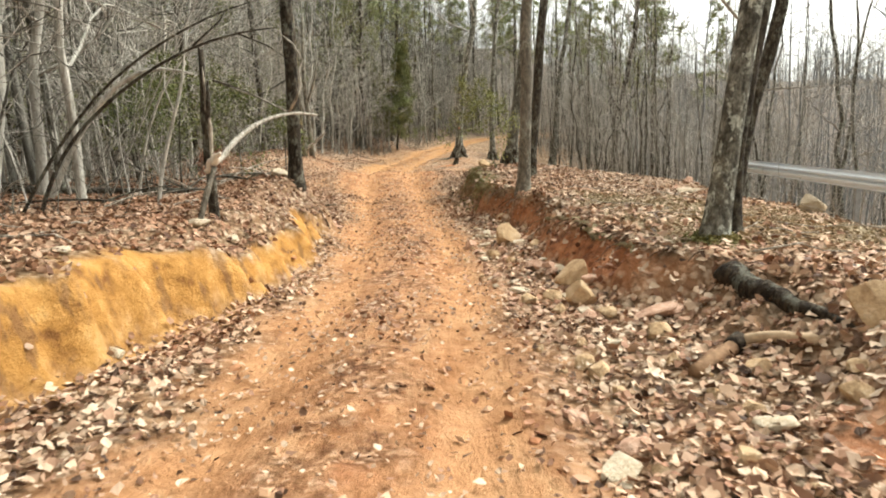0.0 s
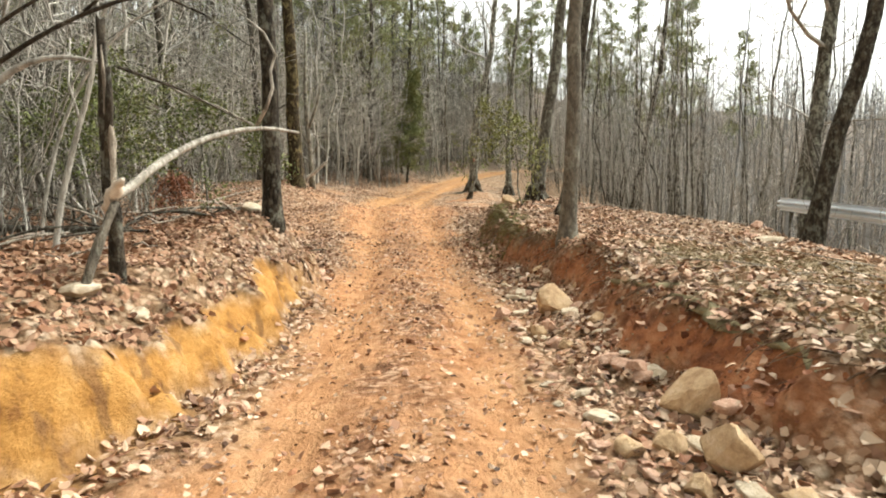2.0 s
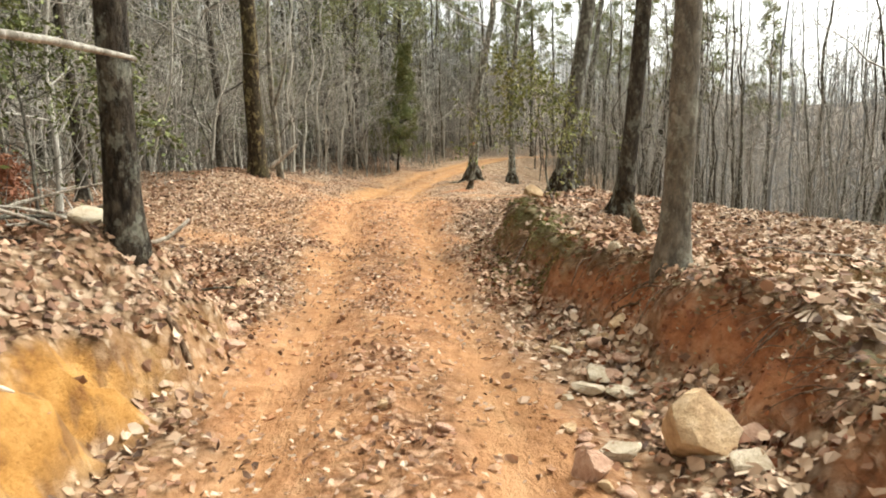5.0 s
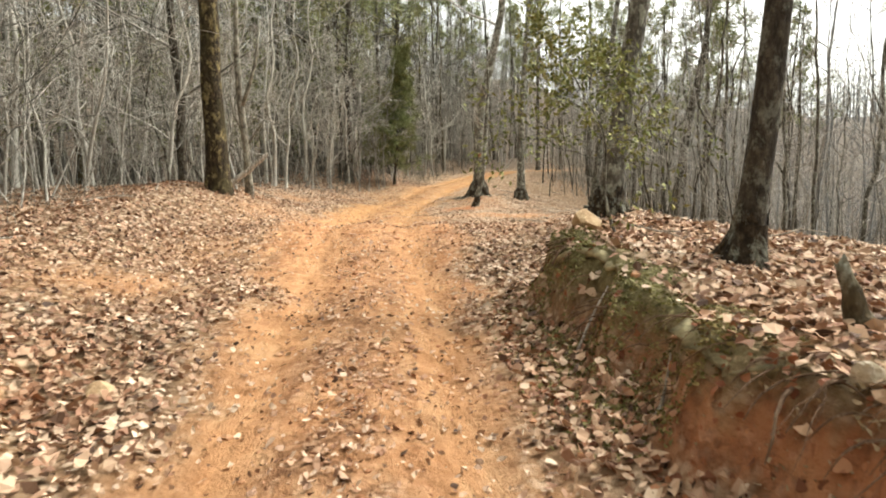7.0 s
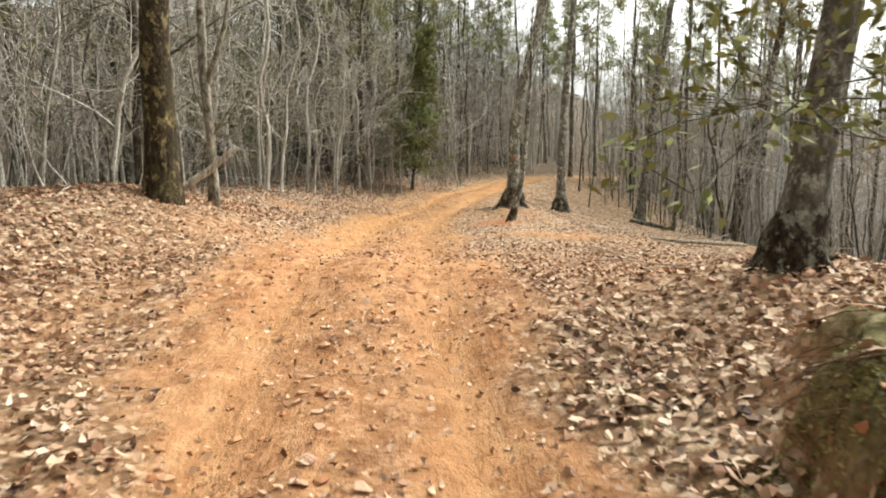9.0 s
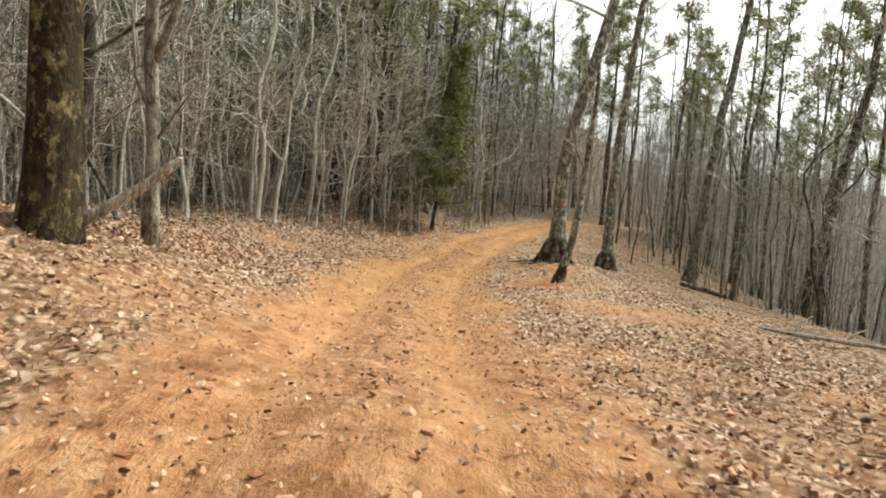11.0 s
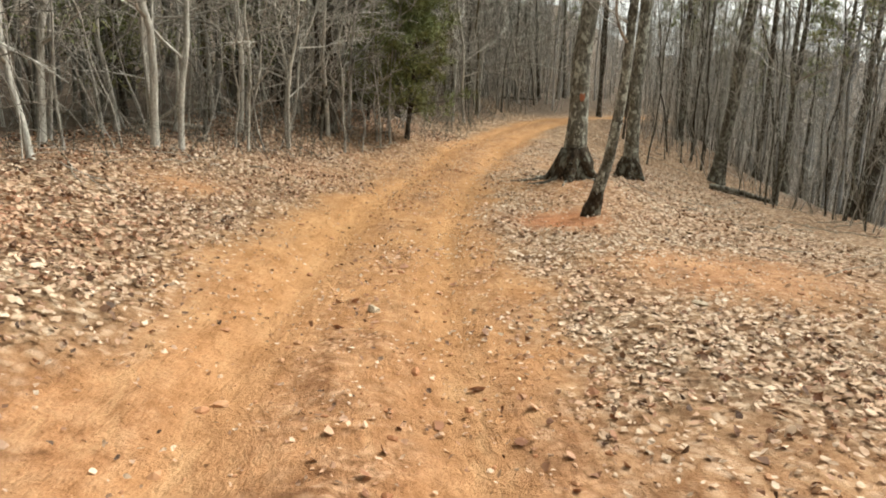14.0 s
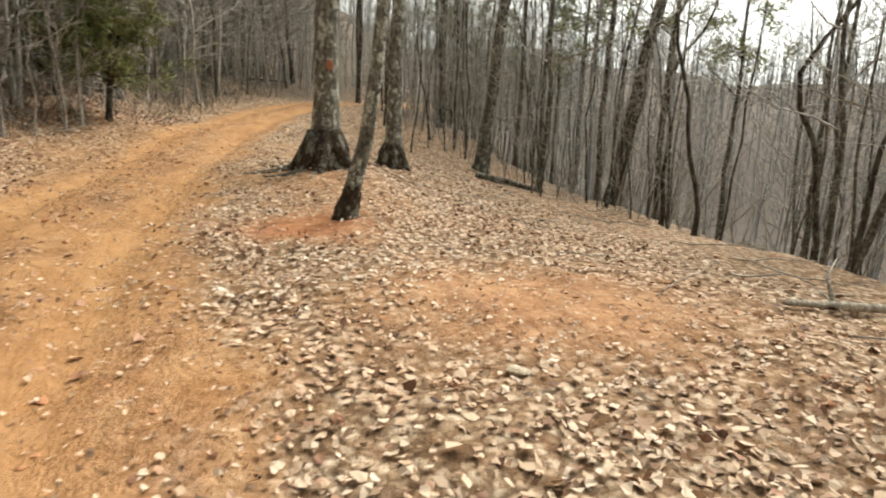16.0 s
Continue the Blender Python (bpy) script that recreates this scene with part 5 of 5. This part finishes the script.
shrub("evergreen_sapling", "crooked evergreen sapling with glossy green leaves by a boulder", 0.47, 17.65, 2.4, 500, [(0, 0, 0), (0.25, -0.1, 0), (0.55, -0.17, 0), (0.95, -0.17, 0), (1.25, -0.23, 0), (1.6, -0.45, 0), (2.4, -0.8, 0.1)], 22, 0.34, 0.6, 0.07, 10, GREEN_FRESH, (-0.08, 0.2))
shrub("holly_bush", "low green holly growing behind the snapped trunk", -4.9, 10.4, 2.1, 501, [(0, 0, 0), (2.1, 0.1, 0)], 24, 0.2, 0.6, 0.06, 9)
shrub("holly_bush", "small green holly at the edge of the thicket", -4.7, 12.6, 1.9, 502, [(0, 0, 0), (1.9, 0.05, 0)], 22, 0.2, 0.6, 0.06, 9)
shrub("holly_bush", "straggling green holly beside a dark trunk", -3.75, 12.4, 1.7, 503, [(0, 0, 0), (1.7, 0.1, 0)], 9, 0.45, 0.35, 0.06, 7)

shrub("dead_leaf_bush", "small beech bush holding rust-red dead leaves", -5.6, 13.2, 0.75, 505, [(0, 0, 0), (0.75, 0.1, 0)], 14, 0.2, 0.6, 0.06, 9, leaf_material("rust_leaves", (0.2, 0.085, 0.045), (0.34, 0.15, 0.085), (0.42, 0.23, 0.14)))

shrub("holly_bush", "broad olive-green holly in the dim thicket", -6.2, 11.6, 2.0, 506, [(0, 0, 0), (2.0, -0.1, 0)], 26, 0.2, 0.6, 0.06, 9)
shrub("holly_bush", "broad olive-green holly deep in the thicket", -6.9, 13.8, 2.2, 507, [(0, 0, 0), (2.2, 0.1, 0)], 26, 0.2, 0.6, 0.06, 9)

# ---- guardrail ----


def guardrail():
    ob = thing("guardrail", gl(7.0, 19.9), "galvanised steel guardrail with a corrugated beam along the drop", "guardrail")
    o = ob.location
    a, b = Vector((6.95, 19.6, 0.70)), Vector((6.84, 5.0, 0.62))
    prof = [(0.02, 0.0), (0.0, -0.02), (0.0, -0.055), (0.075, -0.09), (0.075, -0.125), (0.0, -0.15), (0.0, -0.165), (0.075, -0.19), (0.075, -0.225), (0.0, -0.26), (0.0, -0.295), (0.02, -0.312)]
    way = (b - a).normalized()
    side = Vector((way.y, -way.x, 0)).normalized()
    n = 16
    v, f = [], []
    for i in range(n + 1):
        p = a.lerp(b, i / n) - o
        for d, h in prof:
            q = p + side * d
            v.append((q.x, q.y, q.z + h))
        for d, h in prof:
            q = p + side * (d - 0.005)
            v.append((q.x, q.y, q.z + h))
    m = len(prof)
    for i in range(n):
        for k in range(m - 1):
            c, d2 = i * 2 * m + k, (i + 1) * 2 * m + k
            f.append((c, c + 1, d2 + 1, d2))
            f.append((c + m, d2 + m, d2 + m + 1, c + m + 1))
    for i in (0, n):
        for k in range(m - 1):
            c = i * 2 * m + k
            f.append((c, c + m, c + m + 1, c + 1))
    part("beam", mesh_from("beam", v, f, STEEL, False), ob)
    for k in range(5):
        p = a.lerp(b, 0.012 + k * 0.24)
        z0 = height(p.x + 0.1, p.y) - 0.15
        bm = bmesh.new()
        bmesh.ops.create_cube(bm, size=1)
        for w in bm.verts:
            w.co = Vector((w.co.x * 0.10, w.co.y * 0.06, w.co.z * (p.z - 0.01 - z0))) + Vector((p.x + 0.09, p.y, (p.z - 0.01 + z0) / 2)) - o
        bmesh.ops.bevel(bm, geom=bm.edges[:], offset=0.008, segments=1, affect="EDGES")
        me = bpy.data.meshes.new("post")
        bm.to_mesh(me)
        bm.free()
        me.materials.append(STEEL_DULL)
        part("post", me, ob)


guardrail()

# ---- rocks ----


def rock_mesh(name, seed, material, flat=0.6, cuts=15):
    rng = random.Random(seed)
    bm = bmesh.new()
    bmesh.ops.create_icosphere(bm, subdivisions=3, radius=0.5)
    planes = [(anywhere(rng), rng.uniform(0.24, 0.4)) for _ in range(cuts)]
    for v in bm.verts:
        p = v.co.copy()
        for n, d in planes:
            over = p.dot(n) - d
            if over > 0:
                p -= n * over * 0.97
        p *= 1 + 0.07 * noise.noise(p * 2.5 + Vector((seed, 0, 0))) + 0.012 * noise.noise(p * 9)
        v.co = (p.x, p.y, p.z * flat)
    me = bpy.data.meshes.new(name)
    bm.to_mesh(me)
    bm.free()
    me.materials.append(material)
    me.polygons.foreach_set("use_smooth", [False] * len(me.polygons))
    return me


TAN = [rock_mesh("rock", 10 + i, ROCK_TAN, 0.55 + 0.1 * i) for i in range(4)]
PINK = [rock_mesh("rock", 20 + i, ROCK_PINK, 0.5 + 0.1 * i) for i in range(4)]
WHITE = [rock_mesh("rock", 30 + i, ROCK_WHITE, 0.5 + 0.08 * i) for i in range(4)]


def rock(mesh, x, y, size, label, up=0.1, turn=(0, 0, 0), z=None, stretch=(1, 1, 1), group=""):
    ob = new("rock", mesh)
    z = height(x, y) if z is None else z
    ob.matrix_basis = pose(x, y, z + up * size, *turn) @ Matrix.Diagonal((size * stretch[0], size * stretch[1], size * stretch[2], 1))
    return tagged(ob, label, "rock", group)


rock(TAN[3], 0.97, 6.95, 0.42, "upright tan boulder leaning in the ditch rubble", 0.3, (25, 35, 20), stretch=(0.8, 0.9, 1.35))
rock(TAN[1], 0.69, 6.42, 0.29, "blocky tan rock in the ditch rubble", 0.2, (10, 20, 30))
rock(TAN[2], 0.94, 6.14, 0.44, "blocky tan rock at the edge of the track", 0.22, (0, 15, 70))
rock(PINK[2], 1.13, 6.72, 0.2, "reddish rock beside a tan boulder", 0.25)
rock(TAN[0], 1.13, 5.82, 0.24, "small flat tan rock in the ditch rubble", 0.15, (0, 0, 15))
rock(TAN[2], 0.40, 10.30, 0.6, "tan boulder lying in the ditch below the bank", 0.2, (5, 8, 15), stretch=(1.1, 0.9, 1.05))
rock(TAN[1], 1.43, 5.22, 0.3, "tan rock half buried in dry leaves", 0.15, (0, 10, 40))
rock(TAN[1], 0.78, 4.25, 0.24, "flat tan rock at the edge of the track", 0.12, (0, -12, 80))
rock(PINK[1], 1.47, 5.6, 0.32, "long pinkish rock in the ditch", 0.2, (0, -14, 10), stretch=(1.5, 0.7, 0.7))
rock(TAN[3], 2.52, 4.2, 0.42, "yellowish boulder on the bank beside a rotten log", 0.22, (0, 0, 60))
rock(WHITE[0], 4.25, 13.8, 0.55, "pale flat rock on the leafy plateau", 0.1, (0, 0, 20), stretch=(1.2, 0.8, 0.8))
rock(WHITE[2], 5.3, 10.7, 0.55, "pale pointed rock near the guardrail", 0.2, (0, 20, 20))
rock(PINK[0], 4.6, 15.2, 0.4, "brown rock on the leafy plateau", 0.12)
rock(PINK[3], 5.2, 16.6, 0.38, "reddish rock on the leafy plateau", 0.12)
rock(WHITE[1], 5.9, 18.6, 0.45, "pale rock at the foot of a guardrail post", 0.12)
rock(WHITE[3], -2.78, 4.55, 0.17, "cream rock on the lip of the cut bank", 0.2, (0, 0, 30))
rock(WHITE[1], -3.35, 4.9, 0.2, "cream rock among leaves on the bank", 0.12)
rock(WHITE[0], -3.24, 7.15, 0.30, "flat pale rock at the foot of the snapped trunk", 0.14, (0, 0, 20))
rock(WHITE[2], -2.9, 7.35, 0.2, "small flat pale rock on the bank", 0.08)
rock(WHITE[2], -3.66, 11.75, 0.42, "pale boulder beside a dark trunk on the bank", 0.18, (0, 6, 15), stretch=(1.25, 0.9, 0.8))
rock(TAN[1], -4.85, 14.9, 0.4, "tan rock perched on the end of the cut bank", 0.12)
rock(TAN[2], -3.62, 14.6, 0.26, "tan rock at the edge of the track", 0.1)
rock(PINK[1], -2.95, 12.35, 0.3, "reddish rock against the end of the bank", 0.2)
rock(PINK[2], -2.7, 11.9, 0.22, "reddish rock at the foot of the bank", 0.15)
rock(TAN[2], 0.10, 17.55, 0.46, "brown boulder perched on the mossy end of the bank", 0.22, (4, 5, 30), stretch=(1.2, 0.9, 0.85))
rock(PINK[0], 1.0, 18.9, 0.35, "flat brown rock in the leaves", 0.05)
rock(WHITE[1], 0.95, 12.0, 0.18, "pale rock at the foot of a tree", 0.1)
rock(WHITE[3], 0.55, 13.1, 0.2, "pale rock on the bank among leaves", 0.1)
rock(WHITE[3], -3.92, 28.95, 0.14, "small pale stone on the track", 0.12)
rock(WHITE[0], -6.55, 31.7, 0.14, "small pale stone among leaves", 0.12)
rock(WHITE[1], -0.9, 29.6, 0.15, "small cream stone among leaves", 0.1)
rng = random.Random(77)
for i in range(210):
    y = rng.uniform(2.6, 12.5)
    f = rng.random()
    x = float(right_edge(y)) - 0.2 - f * (float(right_edge(y)) - 0.2 - float(road_middle(y)) - 1.05)
    if height(x, y) > float(road_height(y)) + 0.16:
        continue
    rock(rng.choice(TAN + PINK + WHITE[:2]), x, y, 0.07 + 0.2 * rng.random() ** 2, "loose stone in the rubble of the ditch", 0.12, (rng.uniform(-20, 20), rng.uniform(-20, 20), rng.uniform(0, 360)), group="ditch stones")


for i in range(46):
    y = rng.uniform(6.5, 19)
    x = float(road_middle(y)) + rng.choice((rng.gauss(0, 0.3), rng.uniform(0.8, 1.6), rng.uniform(-1.7, -0.9)))
    rock(rng.choice(TAN + PINK), x, y, rng.uniform(0.05, 0.13), "stone lying on the rutted clay track", 0.1, (rng.uniform(-20, 20), rng.uniform(-20, 20), rng.uniform(0, 360)), group="track stones")


def clods():
    """Crumbs of red soil that have broken from the cut bank."""
    rng = np.random.default_rng(8)
    n = 2600
    y = rng.uniform(6.4, 17.5, n)
    x = right_edge(y) - rng.uniform(-0.05, 0.75, n)
    length = 0.02 + 0.06 * rng.random(n) ** 2
    soil_mat = leaf_material("soil_crumbs", (0.12, 0.045, 0.02), (0.28, 0.11, 0.05), (0.4, 0.19, 0.09))
    scatter("soil_crumbs", "crumbs of red soil broken from the cut bank", "soil", soil_mat, x, y, length, length * 0.8, 0.01, rng, 0.8)


def pebbles():
    """Small stones and clods pressed into the track and the plateau."""
    rng = np.random.default_rng(5)
    n = 2000
    y = rng.uniform(0, 40, n)
    u = rng.normal(0, 1.0, n)
    x = road_middle(y) + u
    some = rng.random(n) < 0.25
    x = np.where(some, right_edge(np.minimum(y, 18)) + rng.uniform(0, 4, n), x)
    size = 0.01 + 0.032 * rng.random(n) ** 4
    z = heights(x, y)
    bm = bmesh.new()
    bmesh.ops.create_icosphere(bm, subdivisions=1, radius=1)
    base = np.array([v.co for v in bm.verts])
    faces = np.array([[v.index for v in f.verts] for f in bm.faces])
    bm.free()
    k = len(base)
    v = base[None] * (1 + 0.35 * rng.standard_normal((n, k, 1)) * 0.6)
    v = v * size[:, None, None] * np.stack([rng.uniform(0.8, 1.5, n), rng.uniform(0.8, 1.5, n), rng.uniform(0.45, 0.8, n)], 1)[:, None]
    v = v + np.stack([x, y, z + size * 0.15], 1)[:, None]
    f = faces[None] + (np.arange(n) * k)[:, None, None]
    stone = leaf_material("loose_stones", (0.32, 0.15, 0.07), (0.46, 0.24, 0.12), (0.52, 0.31, 0.17), (0.6, 0.43, 0.29))
    me = mesh_from("loose_stones", v.reshape(-1, 3).tolist(), f.reshape(-1, 3).tolist(), stone, False)
    tagged(new("loose_stones", me), "small stones and clods pressed into the clay", "stones", kind="stuff")


pebbles()


def track_rubble():
    """Flat angular bits of stone and hard clay along the crown and shoulder of the track."""
    rng = np.random.default_rng(6)
    n = 5200
    y = 2 + 36 * rng.random(n) ** 1.4
    x = road_middle(y) + np.where(rng.random(n) < 0.6, rng.normal(0, 0.3, n), rng.normal(1.25, 0.25, n))
    ok = (value_noise(x, y, 1.1, 57) + 0.5 * value_noise(x, y, 3.0, 58) > -0.12) & (rng.random(n) < np.interp(y, [0, 14, 20, 38], [1, 1, 0.55, 0.4]))
    x, y = x[ok], y[ok]
    length = 0.022 + 0.075 * rng.random(len(x)) ** 2.2
    stone = leaf_material("clay_rubble", (0.2, 0.1, 0.055), (0.4, 0.22, 0.13), (0.52, 0.33, 0.21), (0.62, 0.45, 0.32), (0.33, 0.17, 0.095))
    scatter("track_rubble", "flat bits of stone and hard clay on the track", "rubble", stone, x, y, length, length * rng.uniform(0.5, 0.9, len(x)), 0.012, rng, 0.5)


# ---- moss, hanging roots and fallen leaves ----


def bank_roots():
    """Roots that hang out of the cut banks and dead grass on their lips."""
    rng = random.Random(55)
    s = Shape()
    for i in range(300):
        y = rng.uniform(6.2, 18.6)
        e = float(right_edge(y))
        x = e - 0.05 + rng.uniform(-0.12, 0.12)
        p = Vector((x, y, height(x, y) + 0.01))
        l = rng.uniform(0.1, 0.45)
        pts = [p]
        w = Vector((-0.6, rng.gauss(0, 0.7), 0.2)).normalized()
        for k in range(4):
            w = (w + Vector((-0.1, 0, -0.35)) + anywhere(rng) * 0.25).normalized()
            q = pts[-1] + w * l / 4
            q.z = max(q.z, height(q.x, q.y) + 0.01)
            pts.append(q)
        r = rng.uniform(0.002, 0.006) if i % 9 else rng.uniform(0.008, 0.014)
        s.tube(pts, [r, r, r * 0.9, r * 0.7, r * 0.4], 4, False)
    tagged(new("hanging_roots", s.mesh("hanging_roots", ROOTS)), "thin roots hanging from the lip of the cut bank", "roots", kind="stuff")


bank_roots()


def sod_lip():
    """A lumpy mat of moss and roots that overhangs the cut bank."""
    ys = np.arange(6.5, 18.5, 0.07)
    xs = np.linspace(-1.0, 0.9, 60)
    gxs = right_edge(ys)[:, None] + xs[None]
    zs = heights(gxs.ravel(), np.repeat(ys, 60)).reshape(gxs.shape)
    n, v, f = 9, [], []
    for i, y in enumerate(ys):
        k = int(np.argmax(zs[i] > zs[i].max() - 0.1))
        cx, cz = gxs[i][k], zs[i][k]
        thick = 0.5 + 0.45 * float(value_noise(y, 0.0, 1.3, 81)) * 2
        for j in range(n):
            a = 2 * math.pi * j / n
            lump = 1 + 0.85 * noise.noise(Vector((math.cos(a) * 1.5, y * 4.5, math.sin(a) * 1.5))) + 0.6 * noise.noise(Vector((math.cos(a) * 3, y * 13, math.sin(a) * 3)))
            v.append((cx + 0.1 + math.cos(a) * 0.17 * lump * thick, y, cz - 0.005 + math.sin(a) * 0.062 * lump * thick))
    for i in range(len(ys) - 1):
        for j in range(n):
            a, b = i * n, i * n + n
            f.append((a + j, a + (j + 1) % n, b + (j + 1) % n, b + j))
    tagged(new("sod_lip", mesh_from("sod_lip", v, f, SOD)), "lumpy mat of moss and roots overhanging the cut bank", "sod", kind="stuff")


sod_lip()


def scatter(name, label, category, material, x, y, length, width, up, rng, steep=0.35):
    """Curled blades or leaves strewn over the ground, in one mesh."""
    n = len(x)
    z, e = heights(x, y), 0.05
    dx, dy = (heights(x + e, y) - z) / e, (heights(x, y + e) - z) / e
    nrm = np.stack([-dx, -dy, np.ones(n)], 1) + rng.normal(0, steep, (n, 3))
    nrm /= np.linalg.norm(nrm, axis=1)[:, None]
    a = rng.uniform(0, 2 * np.pi, n)
    way = np.stack([np.cos(a), np.sin(a), np.zeros(n)], 1)
    way -= nrm * (way * nrm).sum(1)[:, None]
    way /= np.linalg.norm(way, axis=1)[:, None]
    side = np.cross(nrm, way)
    curl, fold = rng.uniform(-0.1, 0.4, n), rng.uniform(0.0, 0.35, n)
    pts = []
    for t, w in ((-0.5, 0), (-0.18, -0.5), (-0.18, 0.5), (0.2, -0.42), (0.2, 0.42), (0.5, 0)):
        lift = curl * (t * t * 4) * 0.5 + fold * abs(w) * width / length
        pts.append(way * (t * length)[:, None] + side * (w * width)[:, None] + nrm * (lift * length)[:, None])
    v = np.stack(pts, 1) * (1 + rng.uniform(-0.3, 0.3, (n, 6, 1))) + rng.normal(0, 0.07, (n, 6, 3)) * length[:, None, None] + np.stack([x, y, z + up], 1)[:, None]
    k = (np.arange(n) * 6)[:, None]
    tri1, quad, tri2 = k + [0, 2, 1], k + [1, 2, 4, 3], k + [3, 4, 5]
    faces = tri1.tolist() + quad.tolist() + tri2.tolist()
    ob = new(name, mesh_from(name, v.reshape(-1, 3).tolist(), faces, material, False))
    return tagged(ob, label, category, kind="stuff")


def fallen_leaves():
    rng = np.random.default_rng(12)
    n = 430000
    y = -0.5 + 47 * rng.random(n) ** 1.25
    x = road_middle(y) + rng.uniform(-7.6, 7.6, n)
    z, soil_, yellow_, red_, moss_, duff_ = terrain(x, y)
    u = np.abs(x - road_middle(y))
    patch = value_noise(x, y, 0.7, 41) + 0.6 * value_noise(x, y, 2.2, 42)
    bare = np.clip(soil_, 0, 1) ** 0.7
    keep = bare * (0.1 + 0.4 * np.clip(patch + 0.1, 0, 1)) + (1 - bare) * (0.85 + 0.4 * patch) * np.interp(y, [18, 26], [1, 0.95])
    crown_ = np.exp(-(u / 0.35) ** 2) * np.interp(y, [8, 14], [0.5, 1.0])
    keep = np.maximum(keep, 0.9 * crown_ * np.clip(patch + 0.25, 0, 1))
    keep = keep * (1 - 0.85 * np.maximum(yellow_, red_)) * (1 - 0.8 * moss_) * (1 - 0.84 * duff_)
    keep = keep * np.exp(-np.maximum(u - 4.5, 0) / 2.2)
    fall = np.hypot(heights(x + 0.06, y) - z, heights(x, y + 0.06) - z) / 0.06
    keep = keep * (1 - 0.93 * step(0.75, 1.3, fall) * np.clip(1.6 * np.maximum(np.maximum(red_, yellow_), moss_), 0, 1))
    ok = rng.random(n) < keep * 0.7
    x, y = x[ok], y[ok]
    m = len(x)
    length = rng.uniform(0.045, 0.11, m) * (1 - 0.42 * np.clip(bare[ok], 0, 1)) * np.interp(y, [18, 26], [1, 0.82])
    wide, up = length * rng.uniform(0.4, 0.75, m), 0.01 + 0.045 * rng.random(m)
    length = np.where((x < left_edge(y)) & (y < 14), length * 0.8, length)
    wide = np.minimum(wide, length * 0.75)
    # brown leaves; their growing share towards the left woods also paints shade
    dull = (x < left_edge(y) + 0.1) & (y < 14) & (rng.random(m) < 0.93) | (x < road_middle(y) - 1.4) & (y >= 14) & (y < 27) & (rng.random(m) < np.interp(road_middle(y) - x, [1.4, 4.5], [0.4, 0.8]))
    pale = ~dull & (x > road_middle(y)) & (rng.random(m) < np.maximum(np.interp(y, [24, 30], [0, 0.85]), 0.6 * step(0.2, 0.9, x - right_edge(y)) * step(13.5, 11.5, y)))
    scatter("weathered_leaves", "flat bleached tan leaf litter on open ground", "leaves", LEAVES_PALE, x[pale], y[pale], length[pale], wide[pale], up[pale] * 0.5, rng, 0.26)
    dry = ~dull & ~pale
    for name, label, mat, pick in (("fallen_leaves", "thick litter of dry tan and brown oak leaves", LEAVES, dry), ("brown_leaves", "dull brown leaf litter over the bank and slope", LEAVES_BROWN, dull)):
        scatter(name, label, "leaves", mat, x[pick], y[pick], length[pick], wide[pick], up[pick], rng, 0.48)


fallen_leaves()
clods()
track_rubble()


def moss_tufts():
    rng = np.random.default_rng(14)
    grass = leaf_material("dead_grass", (0.2, 0.14, 0.07), (0.36, 0.28, 0.16), (0.5, 0.42, 0.28))
    for name, label, mat, y0, y1, n, wide in (("dead_grass", "matted dead grass on the lip of the cut bank", grass, 7.5, 14.5, 3200, 0.2), ("moss", "yellow-green moss along the bank's lip", MOSS, 13.6, 18.6, 15000, 0.26)):
        y = rng.uniform(y0, y1, n)
        x = right_edge(y) + rng.normal(0.04 if name == "dead_grass" else -0.14, wide, n)
        ok = value_noise(x, y, 1.2, 61) > -0.1
        x, y = x[ok], y[ok]
        length = rng.uniform(0.015, 0.05, len(x))
        scatter(name, label, name.replace("_", " "), mat, x, y, length, length * 0.35, 0.015, rng, 0.9)
    n = 28000
    y = rng.uniform(6.2, 13.6, n)
    x = right_edge(y) + rng.uniform(-0.1, 4.2, n)
    ok = rng.random(n) < np.maximum(terrain(x, y)[5], 0.06)
    x, y = x[ok], y[ok]
    length = rng.uniform(0.05, 0.15, len(x))
    scatter("straw", "matted straw and fine dead twigs on the plateau", "straw", grass, x, y, length, length * 0.11, 0.012, rng, 0.35)
    n = 1500
    a, r = rng.uniform(0, 6.28, n), 0.16 + 0.2 * rng.random(n) ** 1.5
    x, y = 2.45 + np.cos(a) * r, 6.84 + np.sin(a) * r
    length = rng.uniform(0.03, 0.06, n)
    scatter("moss", "green moss cushion round the foot of a tree", "moss", MOSS, x, y, length, length * 0.5, 0.01 + 0.5 * np.maximum(0.3 - r, 0), rng, 0.9)


moss_tufts()
